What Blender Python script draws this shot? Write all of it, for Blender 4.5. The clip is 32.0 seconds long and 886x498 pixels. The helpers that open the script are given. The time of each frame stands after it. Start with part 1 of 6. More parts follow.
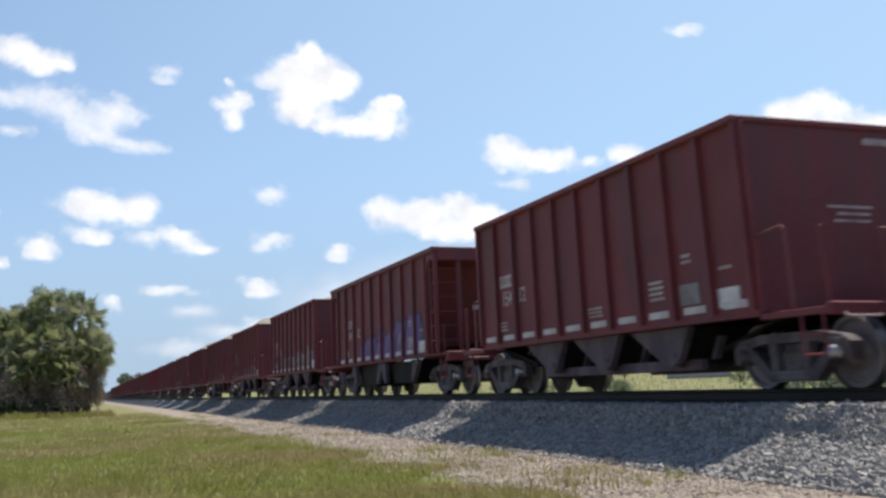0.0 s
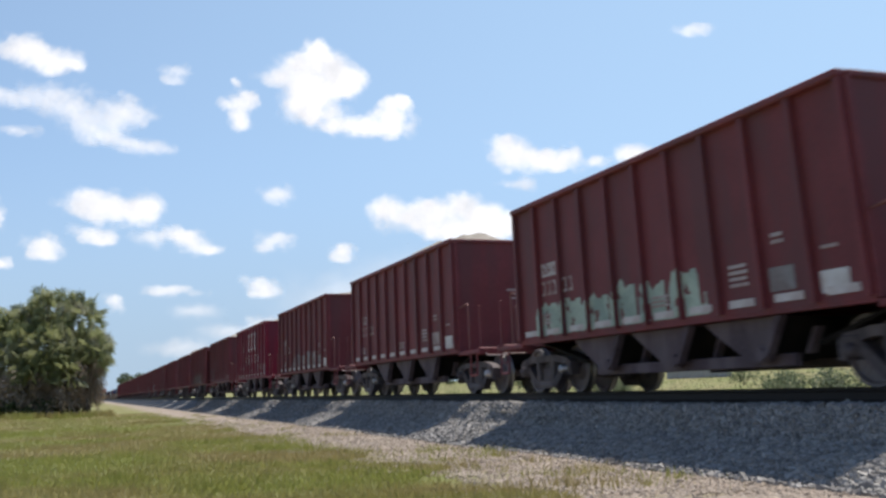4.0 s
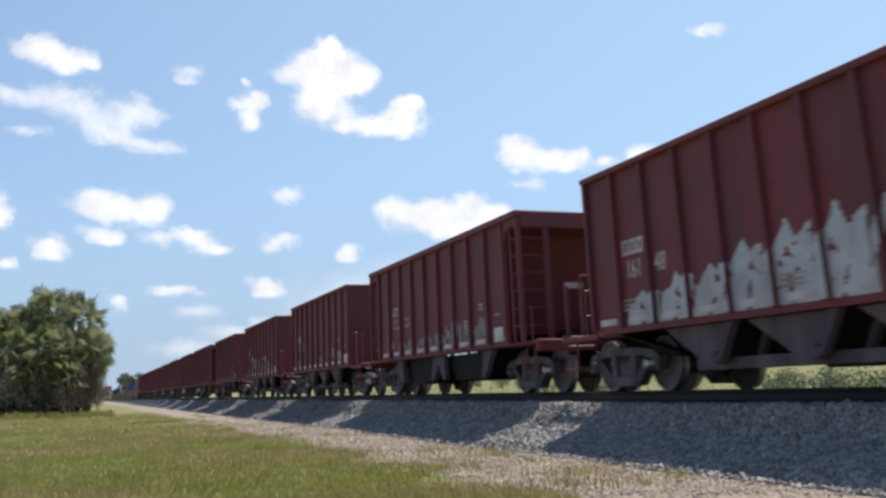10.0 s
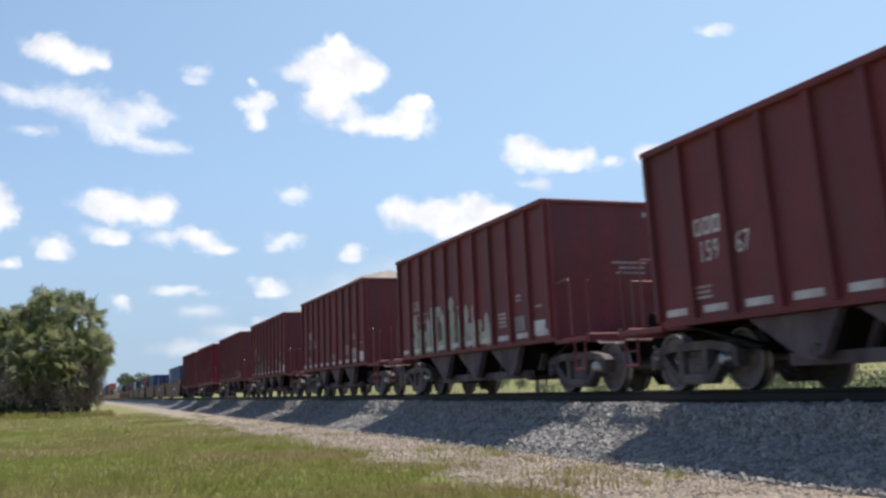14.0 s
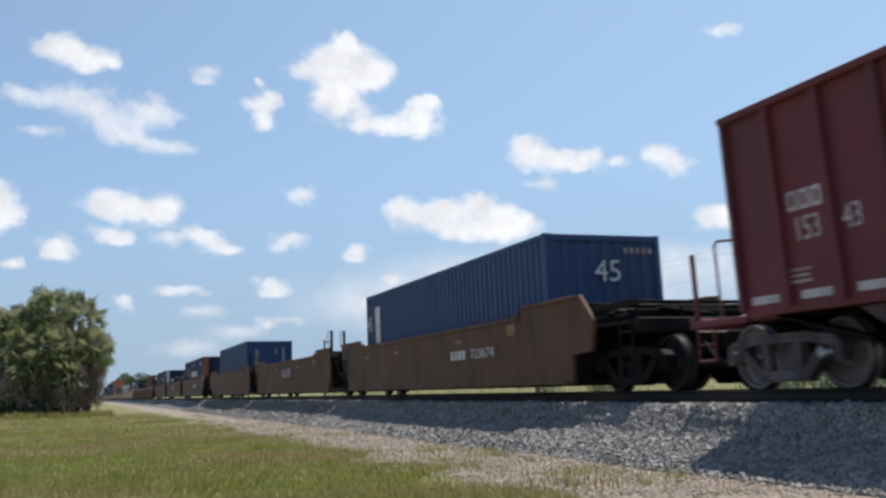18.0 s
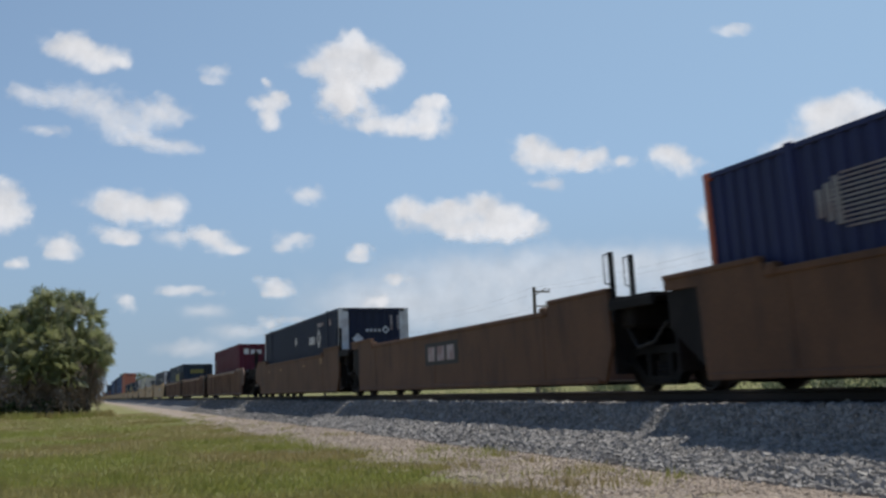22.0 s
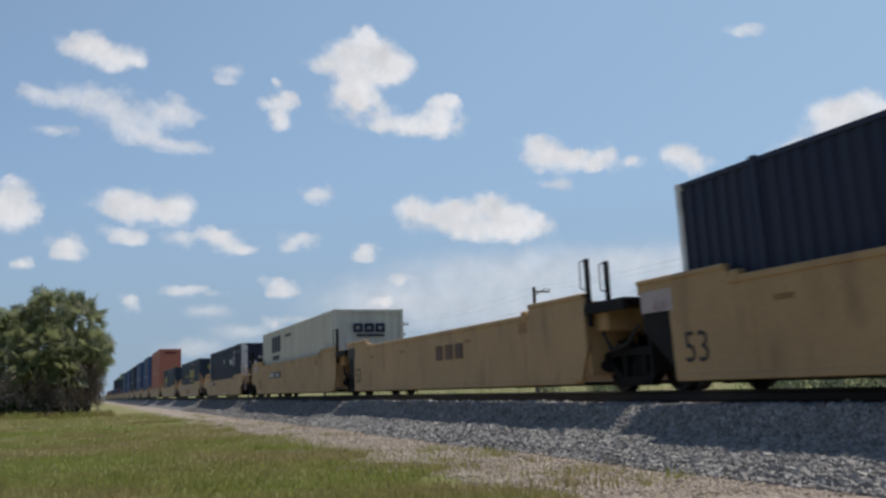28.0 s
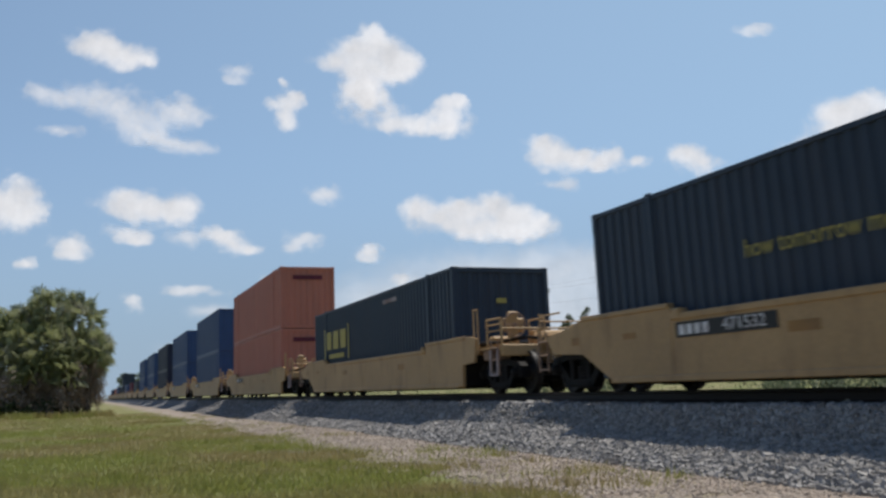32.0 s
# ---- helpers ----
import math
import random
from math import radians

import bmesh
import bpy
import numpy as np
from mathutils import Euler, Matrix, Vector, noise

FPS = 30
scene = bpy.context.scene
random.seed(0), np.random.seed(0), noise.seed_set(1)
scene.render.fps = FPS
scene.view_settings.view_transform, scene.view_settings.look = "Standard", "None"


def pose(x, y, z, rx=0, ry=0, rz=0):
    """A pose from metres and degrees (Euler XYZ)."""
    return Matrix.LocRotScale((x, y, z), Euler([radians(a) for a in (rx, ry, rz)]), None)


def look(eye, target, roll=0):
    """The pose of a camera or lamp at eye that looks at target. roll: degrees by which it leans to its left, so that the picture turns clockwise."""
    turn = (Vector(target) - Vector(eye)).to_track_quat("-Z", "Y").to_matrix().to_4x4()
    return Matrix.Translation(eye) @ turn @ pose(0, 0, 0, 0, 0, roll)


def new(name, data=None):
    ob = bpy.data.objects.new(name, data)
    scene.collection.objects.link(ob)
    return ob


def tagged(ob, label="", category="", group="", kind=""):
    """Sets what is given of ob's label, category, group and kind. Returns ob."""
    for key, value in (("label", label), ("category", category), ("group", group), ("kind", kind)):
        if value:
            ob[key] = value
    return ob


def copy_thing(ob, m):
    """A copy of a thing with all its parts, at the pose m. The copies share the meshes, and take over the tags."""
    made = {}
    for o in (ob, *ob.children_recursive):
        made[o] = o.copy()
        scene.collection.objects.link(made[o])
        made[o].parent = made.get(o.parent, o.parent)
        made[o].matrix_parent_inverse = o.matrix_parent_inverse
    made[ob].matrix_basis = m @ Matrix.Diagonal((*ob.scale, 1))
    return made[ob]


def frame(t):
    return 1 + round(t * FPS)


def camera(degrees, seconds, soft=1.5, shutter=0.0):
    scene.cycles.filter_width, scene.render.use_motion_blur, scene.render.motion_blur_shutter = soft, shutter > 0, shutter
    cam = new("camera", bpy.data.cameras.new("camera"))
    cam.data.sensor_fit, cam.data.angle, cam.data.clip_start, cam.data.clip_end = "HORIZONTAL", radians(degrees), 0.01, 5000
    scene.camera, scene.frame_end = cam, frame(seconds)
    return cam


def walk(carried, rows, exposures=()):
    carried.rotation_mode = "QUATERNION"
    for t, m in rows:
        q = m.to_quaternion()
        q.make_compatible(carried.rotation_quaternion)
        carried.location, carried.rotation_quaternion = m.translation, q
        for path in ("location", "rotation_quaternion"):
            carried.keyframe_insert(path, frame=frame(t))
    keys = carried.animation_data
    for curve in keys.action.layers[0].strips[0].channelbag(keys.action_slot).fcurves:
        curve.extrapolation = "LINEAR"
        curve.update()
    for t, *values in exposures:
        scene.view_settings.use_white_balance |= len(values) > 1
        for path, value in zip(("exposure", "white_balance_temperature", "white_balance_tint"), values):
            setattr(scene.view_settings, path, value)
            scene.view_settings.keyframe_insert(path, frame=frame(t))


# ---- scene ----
# The world: x across the track (away from the camera), y along it, z up; the rail heads are at z = 0.
TRACK = 9.766          # centre line of the track
SPEED = 20.967         # metres a second, towards the camera
LENGTH = 32.0
EYE = (0.0, 0.0, 0.111)
HEAD, PITCH = 0.338, 0.138

cam = camera(47.14, LENGTH, soft=2.7, shutter=1.0)
scene.cycles.rolling_shutter_type = "TOP"
scene.cycles.rolling_shutter_duration = 0.16
AIM = (EYE[0] + math.sin(HEAD) * math.cos(PITCH), EYE[1] + math.cos(HEAD) * math.cos(PITCH), EYE[2] + math.sin(PITCH))
STAND = look(EYE, AIM, -1.49)
walk(cam, [(0.0, STAND), (LENGTH, STAND)],
     exposures=[(0.0, 0.02, 6600, 12), (14.0, 0.01, 6600, 12), (17.4, -0.02, 6530, 11), (18.0, -0.17, 6530, 11), (19.0, -0.49, 6530, 11), (20.0, -0.58, 6530, 11), (21.0, -0.47, 6530, 11), (23.0, -0.50, 6530, 11), (24.0, -0.42, 6530, 11), (27.5, -0.45, 6530, 11), (29.0, -0.65, 6530, 11), (30.0, -0.50, 6530, 11), (32.0, -0.42, 6530, 11)])

# ---- light ----
world = bpy.data.worlds.new("sky")
scene.world = world
world.use_nodes = True
wn = world.node_tree.nodes
sky = wn.new("ShaderNodeTexSky")
sky.sky_type = "NISHITA"
sky.sun_disc = False
sky.sun_elevation = radians(71.4)
sky.sun_rotation = radians(67.0)
sky.air_density, sky.dust_density, sky.ozone_density = 1.0, 0.1, 3.0
wn["Background"].inputs["Strength"].default_value = 0.134
sky.altitude = 1500.0
haze = wn.new("ShaderNodeMix")          # an even veil of summer haze over the clear sky
haze.data_type = "RGBA"
haze.inputs["B"].default_value = (3.85, 5.75, 7.9, 1)
where = wn.new("ShaderNodeTexCoord")    # the veil is brighter towards the sun
toward = wn.new("ShaderNodeVectorMath")
toward.operation = "DOT_PRODUCT"
toward.inputs[1].default_value = (0.91, 0.38, 0.12)
glare = wn.new("ShaderNodeMapRange")
for key, v in (("From Min", -0.35), ("From Max", 0.95), ("To Min", 0.0), ("To Max", 0.80)):
    glare.inputs[key].default_value = v
world.node_tree.links.new(where.outputs["Generated"], toward.inputs[0])
world.node_tree.links.new(toward.outputs["Value"], glare.inputs["Value"])
world.node_tree.links.new(glare.outputs["Result"], haze.inputs["Factor"])
world.node_tree.links.new(sky.outputs["Color"], haze.inputs["A"])
low = wn.new("ShaderNodeMix")           # and greyer and thicker towards the horizon
low.data_type = "RGBA"
low.inputs["B"].default_value = (2.85, 3.95, 5.25, 1)
up = wn.new("ShaderNodeSeparateXYZ")
thick = wn.new("ShaderNodeMapRange")
thick.interpolation_type = "SMOOTHSTEP"
for key, v in (("From Min", 0.0), ("From Max", 0.24), ("To Min", 0.85), ("To Max", 0.0)):
    thick.inputs[key].default_value = v
world.node_tree.links.new(where.outputs["Generated"], up.inputs[0])
world.node_tree.links.new(up.outputs["Z"], thick.inputs["Value"])
world.node_tree.links.new(thick.outputs["Result"], low.inputs["Factor"])
world.node_tree.links.new(haze.outputs["Result"], low.inputs["A"])
world.node_tree.links.new(low.outputs["Result"], wn["Background"].inputs["Color"])
sun = new("sun", bpy.data.lights.new("sun", "SUN"))
sun.data.energy, sun.data.angle, sun.data.color = 4.9, radians(0.53), (1.0, 0.95, 0.87)
sun.matrix_world = look((31.0, 13.0, 100.0), (0, 0, 0))

# ---- materials ----
MATS = {}


def surface(name, col, rough=0.6, metal=0.0, var=0.25, scale=1.2, fine=18.0, bump=0.2, dirt=None, amount=0.0, streak=0.0,
            vary=0.08, spread=(0.45, 0.62), island=False, translucent=0.0, second=None, gloss=0.3):
    """A painted, rusted or mineral surface: two scales of variation, dirt patches or streaks, fine relief."""
    m = bpy.data.materials.new(name)
    m.use_nodes = True
    n, l = m.node_tree.nodes, m.node_tree.links
    out = n["Principled BSDF"]
    co = n.new("ShaderNodeTexCoord")
    big, small = n.new("ShaderNodeTexNoise"), n.new("ShaderNodeTexNoise")
    big.inputs["Scale"].default_value, big.inputs["Detail"].default_value = scale, 4.0
    small.inputs["Scale"].default_value, small.inputs["Detail"].default_value = fine, 3.0
    for t in (big, small):
        l.new(co.outputs["Object"], t.inputs["Vector"])
    add = n.new("ShaderNodeMath")
    add.operation = "ADD"
    l.new(big.outputs["Fac"], add.inputs[0])
    l.new(small.outputs["Fac"], add.inputs[1])
    if island:
        rnd = n.new("ShaderNodeNewGeometry").outputs["Random Per Island"]
    else:
        rnd = n.new("ShaderNodeObjectInfo").outputs["Random"]
    shift = n.new("ShaderNodeMath")
    shift.operation = "MULTIPLY_ADD"
    l.new(rnd, shift.inputs[0])
    shift.inputs[1].default_value = 2.0 * vary
    l.new(add.outputs[0], shift.inputs[2])
    tone = n.new("ShaderNodeMapRange")
    tone.inputs["From Min"].default_value, tone.inputs["From Max"].default_value = 0.6, 1.4 + 2 * vary
    tone.inputs["To Min"].default_value, tone.inputs["To Max"].default_value = 1.0 - var, 1.0 + var
    l.new(shift.outputs[0], tone.inputs["Value"])
    mul = n.new("ShaderNodeVectorMath")
    mul.operation = "SCALE"
    mul.inputs[0].default_value = col
    l.new(tone.outputs["Result"], mul.inputs["Scale"])
    if second:
        # broad patches of another tone: (colour, scale, from, to)
        wide, span, two = n.new("ShaderNodeTexNoise"), n.new("ShaderNodeMapRange"), n.new("ShaderNodeMix")
        wide.inputs["Scale"].default_value, wide.inputs["Detail"].default_value = second[1], 4.0
        span.inputs["From Min"].default_value, span.inputs["From Max"].default_value = second[2:]
        two.data_type = "RGBA"
        two.inputs["A"].default_value, two.inputs["B"].default_value = (*col, 1), (*second[0], 1)
        l.new(co.outputs["Object"], wide.inputs["Vector"])
        l.new(wide.outputs["Fac"], span.inputs["Value"])
        l.new(span.outputs["Result"], two.inputs["Factor"])
        l.new(two.outputs["Result"], mul.inputs[0])
    colour = mul.outputs["Vector"]
    if dirt:
        stain = n.new("ShaderNodeTexNoise")
        stain.inputs["Scale"].default_value, stain.inputs["Detail"].default_value = 1.0, 5.0
        mp = n.new("ShaderNodeMapping")
        mp.inputs["Scale"].default_value = (2.2, 2.2, 2.2 if not streak else streak)
        l.new(co.outputs["Object"], mp.inputs["Vector"])
        l.new(mp.outputs["Vector"], stain.inputs["Vector"])
        rg = n.new("ShaderNodeMapRange")
        rg.inputs["From Min"].default_value, rg.inputs["From Max"].default_value = spread
        rg.inputs["To Max"].default_value = amount
        l.new(stain.outputs["Fac"], rg.inputs["Value"])
        mx = n.new("ShaderNodeMix")
        mx.data_type = "RGBA"
        l.new(rg.outputs["Result"], mx.inputs["Factor"])
        l.new(colour, mx.inputs["A"])
        mx.inputs["B"].default_value = (*dirt, 1)
        colour = mx.outputs["Result"]
    l.new(colour, out.inputs["Base Color"])
    rr = n.new("ShaderNodeMapRange")
    rr.inputs["To Min"].default_value, rr.inputs["To Max"].default_value = max(rough - 0.12, 0.05), min(rough + 0.12, 1.0)
    l.new(small.outputs["Fac"], rr.inputs["Value"])
    l.new(rr.outputs["Result"], out.inputs["Roughness"])
    out.inputs["Metallic"].default_value = metal
    out.inputs["Specular IOR Level"].default_value = gloss
    if bump:
        bp = n.new("ShaderNodeBump")
        bp.inputs["Strength"].default_value, bp.inputs["Distance"].default_value = bump, 0.02
        l.new(small.outputs["Fac"], bp.inputs["Height"])
        l.new(bp.outputs["Normal"], out.inputs["Normal"])
    if translucent:
        tr, ms = n.new("ShaderNodeBsdfTranslucent"), n.new("ShaderNodeMixShader")
        ms.inputs["Fac"].default_value = translucent
        l.new(colour, tr.inputs["Color"])
        l.new(out.outputs["BSDF"], ms.inputs[1])
        l.new(tr.outputs["BSDF"], ms.inputs[2])
        l.new(ms.outputs["Shader"], n["Material Output"].inputs["Surface"])
    MATS[name] = m
    return m


OXIDE = surface("oxide_red_paint", (0.178, 0.042, 0.048), 0.62, var=0.3, dirt=(0.112, 0.049, 0.053), amount=0.55, streak=0.35, bump=0.12, vary=0.16)
# paler than the oxide red: the sun's glint on the rails is in the colour
HANDRAIL = surface("sunlit_oxide_handrail", (0.20, 0.08, 0.075), 0.5, metal=0.1, var=0.2, bump=0.05)
RED = surface("bright_red_paint", (0.205, 0.014, 0.034), 0.5, var=0.25, dirt=(0.115, 0.024, 0.038), amount=0.6, streak=0.35, bump=0.08)
CHUTE = surface("dusty_chute_steel", (0.092, 0.068, 0.080), 0.8, var=0.4, dirt=(0.175, 0.142, 0.150), amount=0.6, streak=0.8)
BLACKST = surface("black_frame_steel", (0.011, 0.0095, 0.0095), 0.7, var=0.35, dirt=(0.03, 0.025, 0.022), amount=0.35, gloss=0.15)
TRUCKST = surface("dusty_truck_steel", (0.078, 0.064, 0.068), 0.7, var=0.4, dirt=(0.185, 0.16, 0.16), amount=0.6)
# truck and wheel steel darkened in colour to carry the shade under well cars
DARKTRUCK = surface("shade_dark_truck_steel", (0.008, 0.0075, 0.0075), 0.65, var=0.35, dirt=(0.022, 0.019, 0.017), amount=0.3, gloss=0.12)
DARKWHEEL = surface("shade_dark_wheel_steel", (0.018, 0.016, 0.015), 0.5, metal=0.2, var=0.3, dirt=(0.04, 0.035, 0.032), amount=0.4, gloss=0.2)
WHEELST = surface("wheel_steel", (0.18, 0.153, 0.158), 0.5, metal=0.2, var=0.3, dirt=(0.22, 0.19, 0.19), amount=0.5)
TREAD = surface("worn_bright_tread", (0.25, 0.235, 0.23), 0.4, metal=0.8, var=0.15, bump=0.03)
SHINE = surface("bare_bright_steel", (0.40, 0.38, 0.37), 0.38, metal=1.0, var=0.1, bump=0.03)
WHITE = surface("white_stencil_paint", (0.72, 0.71, 0.70), 0.6, var=0.15, dirt=(0.35, 0.27, 0.25), amount=0.45, bump=0.05)
CHALK = surface("worn_white_lettering", (0.60, 0.56, 0.55), 0.65, var=0.2, dirt=(0.33, 0.24, 0.23), amount=0.5, bump=0.05)
PALE = surface("faded_stencil_paint", (0.44, 0.37, 0.36), 0.7, var=0.2, dirt=(0.22, 0.12, 0.11), amount=0.7, bump=0.05)
BROWN = surface("weathered_brown_yellow_paint", (0.134, 0.070, 0.040), 0.66, var=0.3, scale=0.7, dirt=(0.055, 0.034, 0.027), amount=0.6, streak=0.9, spread=(0.46, 0.72), bump=0.1, gloss=0.2)
YELLOW = surface("ochre_yellow_paint", (0.425, 0.27, 0.125), 0.55, var=0.2, scale=0.7, dirt=(0.20, 0.115, 0.06), amount=0.55, streak=0.9, spread=(0.52, 0.74), bump=0.08)
RIBBROWN = surface("rusty_brown_paint", (0.140, 0.084, 0.058), 0.68, var=0.3, dirt=(0.08, 0.052, 0.045), amount=0.6, streak=0.5, bump=0.12)
# lighter than the rusty brown, for wear and for sunlight painted on ribs and chords
RIBEDGE = surface("worn_rib_paint", (0.30, 0.20, 0.14), 0.7, var=0.3, dirt=(0.12, 0.078, 0.06), amount=0.6, streak=0.4, bump=0.12)
BLUE = surface("container_blue_paint", (0.036, 0.072, 0.175), 0.5, var=0.16, dirt=(0.04, 0.058, 0.11), amount=0.4, streak=0.3, bump=0.05)
NAVY = surface("dark_navy_paint", (0.023, 0.028, 0.055), 0.5, var=0.18, dirt=(0.035, 0.038, 0.055), amount=0.4, streak=0.3, bump=0.05, gloss=0.2)
INDIGO = surface("dark_indigo_paint", (0.024, 0.030, 0.095), 0.5, var=0.18, dirt=(0.03, 0.034, 0.07), amount=0.4, streak=0.3, bump=0.05, gloss=0.2)
SLATE = surface("dark_slate_blue_paint", (0.034, 0.048, 0.072), 0.5, var=0.18, dirt=(0.048, 0.052, 0.066), amount=0.4, streak=0.3, bump=0.05, gloss=0.2)
MAROON = surface("maroon_container_paint", (0.125, 0.024, 0.040), 0.55, var=0.18, dirt=(0.08, 0.025, 0.034), amount=0.4, streak=0.3, bump=0.05, gloss=0.2)
CREAM = surface("greyish_white_paint", (0.63, 0.595, 0.51), 0.55, var=0.1, dirt=(0.45, 0.42, 0.38), amount=0.4, streak=0.3, bump=0.05)
ORANGE = surface("orange_container_paint", (0.46, 0.17, 0.12), 0.55, var=0.12, dirt=(0.36, 0.15, 0.11), amount=0.4, streak=0.3, bump=0.05)
DIMORANGE = surface("orange_red_corner_paint", (0.42, 0.10, 0.05), 0.55, var=0.15, bump=0.05)
GOLD = surface("yellow_lettering_paint", (0.40, 0.33, 0.09), 0.6, var=0.12, bump=0.04)
REFLECT = surface("amber_reflector_film", (0.33, 0.17, 0.05), 0.5, var=0.15, dirt=(0.16, 0.09, 0.04), amount=0.5, bump=0.03)
PLATE = surface("black_number_panel", (0.03, 0.028, 0.026), 0.6, var=0.2, bump=0.05)
GRAVEL = surface("tan_crushed_stone", (0.36, 0.32, 0.265), 0.95, var=0.3, scale=3.0, fine=30.0, bump=0.9)
STONE = surface("grey_ballast_stone", (0.285, 0.272, 0.255), 0.9, var=0.62, scale=4.0, fine=40.0, bump=0.4, vary=0.85, island=True, gloss=0.2)
VERGEST = surface("tan_verge_stone", (0.43, 0.36, 0.29), 0.9, var=0.5, scale=4.0, fine=40.0, bump=0.4, vary=0.8, island=True)
BEDST = surface("ballast_bed", (0.17, 0.163, 0.157), 0.95, var=0.45, scale=6.0, fine=24.0, bump=1.0)
RAILST = surface("brown_rail_steel", (0.035, 0.026, 0.022), 0.6, metal=0.3, var=0.3)
TIEWOOD = surface("grey_tie_wood", (0.16, 0.135, 0.115), 0.9, var=0.4, scale=3.0, fine=20.0)
BLADE = surface("grass_blade", (0.325, 0.335, 0.092), 0.8, var=0.2, vary=0.25, island=True, bump=0.0, translucent=0.6, second=((0.36, 0.30, 0.135), 0.32, 0.42, 0.60))
STRAW = surface("dry_grass_blade", (0.32, 0.275, 0.135), 0.85, var=0.25, vary=0.4, island=True, bump=0.0, translucent=0.55)
FROND = surface("palm_leaf", (0.265, 0.285, 0.135), 0.5, var=0.4, vary=0.6, island=True, bump=0.0, translucent=0.55, second=((0.37, 0.37, 0.28), 0.5, 0.50, 0.64))
DEADLEAF = surface("dead_palm_leaf", (0.30, 0.24, 0.185), 0.85, var=0.35, vary=0.5, island=True, bump=0.0, translucent=0.3)
BARK = surface("palm_bark", (0.13, 0.105, 0.085), 0.95, var=0.35, bump=0.6)
LEAF = surface("broad_leaf", (0.075, 0.10, 0.04), 0.7, var=0.45, vary=0.6, island=True, bump=0.0, translucent=0.25)
PALELEAF = surface("pale_shrub_leaf", (0.092, 0.118, 0.055), 0.6, var=0.45, vary=0.7, island=True, bump=0.0, translucent=0.3)
POLEWOOD = surface("weathered_pole_wood", (0.16, 0.135, 0.115), 0.9, var=0.3, bump=0.4)
CONCRETE = surface("grey_concrete", (0.36, 0.35, 0.34), 0.9, var=0.2, bump=0.3)
RUBBER = surface("black_rubber", (0.03, 0.03, 0.03), 0.8, var=0.2)
SILVER = surface("grey_blue_car_paint", (0.30, 0.33, 0.36), 0.3, metal=0.4, var=0.08, bump=0.0)
PURPLE = surface("purple_spray_paint", (0.165, 0.09, 0.235), 0.55, var=0.25, bump=0.05)
SILVERSPRAY = surface("silver_spray_paint", (0.46, 0.47, 0.49), 0.5, var=0.25, dirt=(0.26, 0.2, 0.2), amount=0.4, bump=0.05)
GREYSPRAY = surface("grey_spray_paint", (0.25, 0.235, 0.235), 0.6, var=0.3, dirt=(0.17, 0.10, 0.10), amount=0.5, bump=0.05)
CREAMSPRAY = surface("cream_spray_paint", (0.36, 0.36, 0.32), 0.6, var=0.25, dirt=(0.25, 0.22, 0.18), amount=0.4, bump=0.05)
OLIVE = surface("dull_yellow_spray_paint", (0.135, 0.115, 0.07), 0.6, var=0.3, dirt=(0.10, 0.06, 0.05), amount=0.6, bump=0.05)
GREENPAINT = surface("leaf_green_spray_paint", (0.10, 0.20, 0.08), 0.55, var=0.3, bump=0.05)
BLUEPAINT = surface("pale_blue_spray_paint", (0.14, 0.27, 0.36), 0.55, var=0.3, bump=0.05)
GREENSPRAY = surface("pale_green_spray_paint", (0.36, 0.43, 0.36), 0.55, var=0.35, dirt=(0.15, 0.22, 0.20), amount=0.6, bump=0.05)


def glassy():
    m = bpy.data.materials.new("dark_window_glass")
    m.use_nodes = True
    b = m.node_tree.nodes["Principled BSDF"]
    b.inputs["Base Color"].default_value = (0.02, 0.025, 0.03, 1)
    b.inputs["Roughness"].default_value = 0.08
    return m


GLASS = glassy()


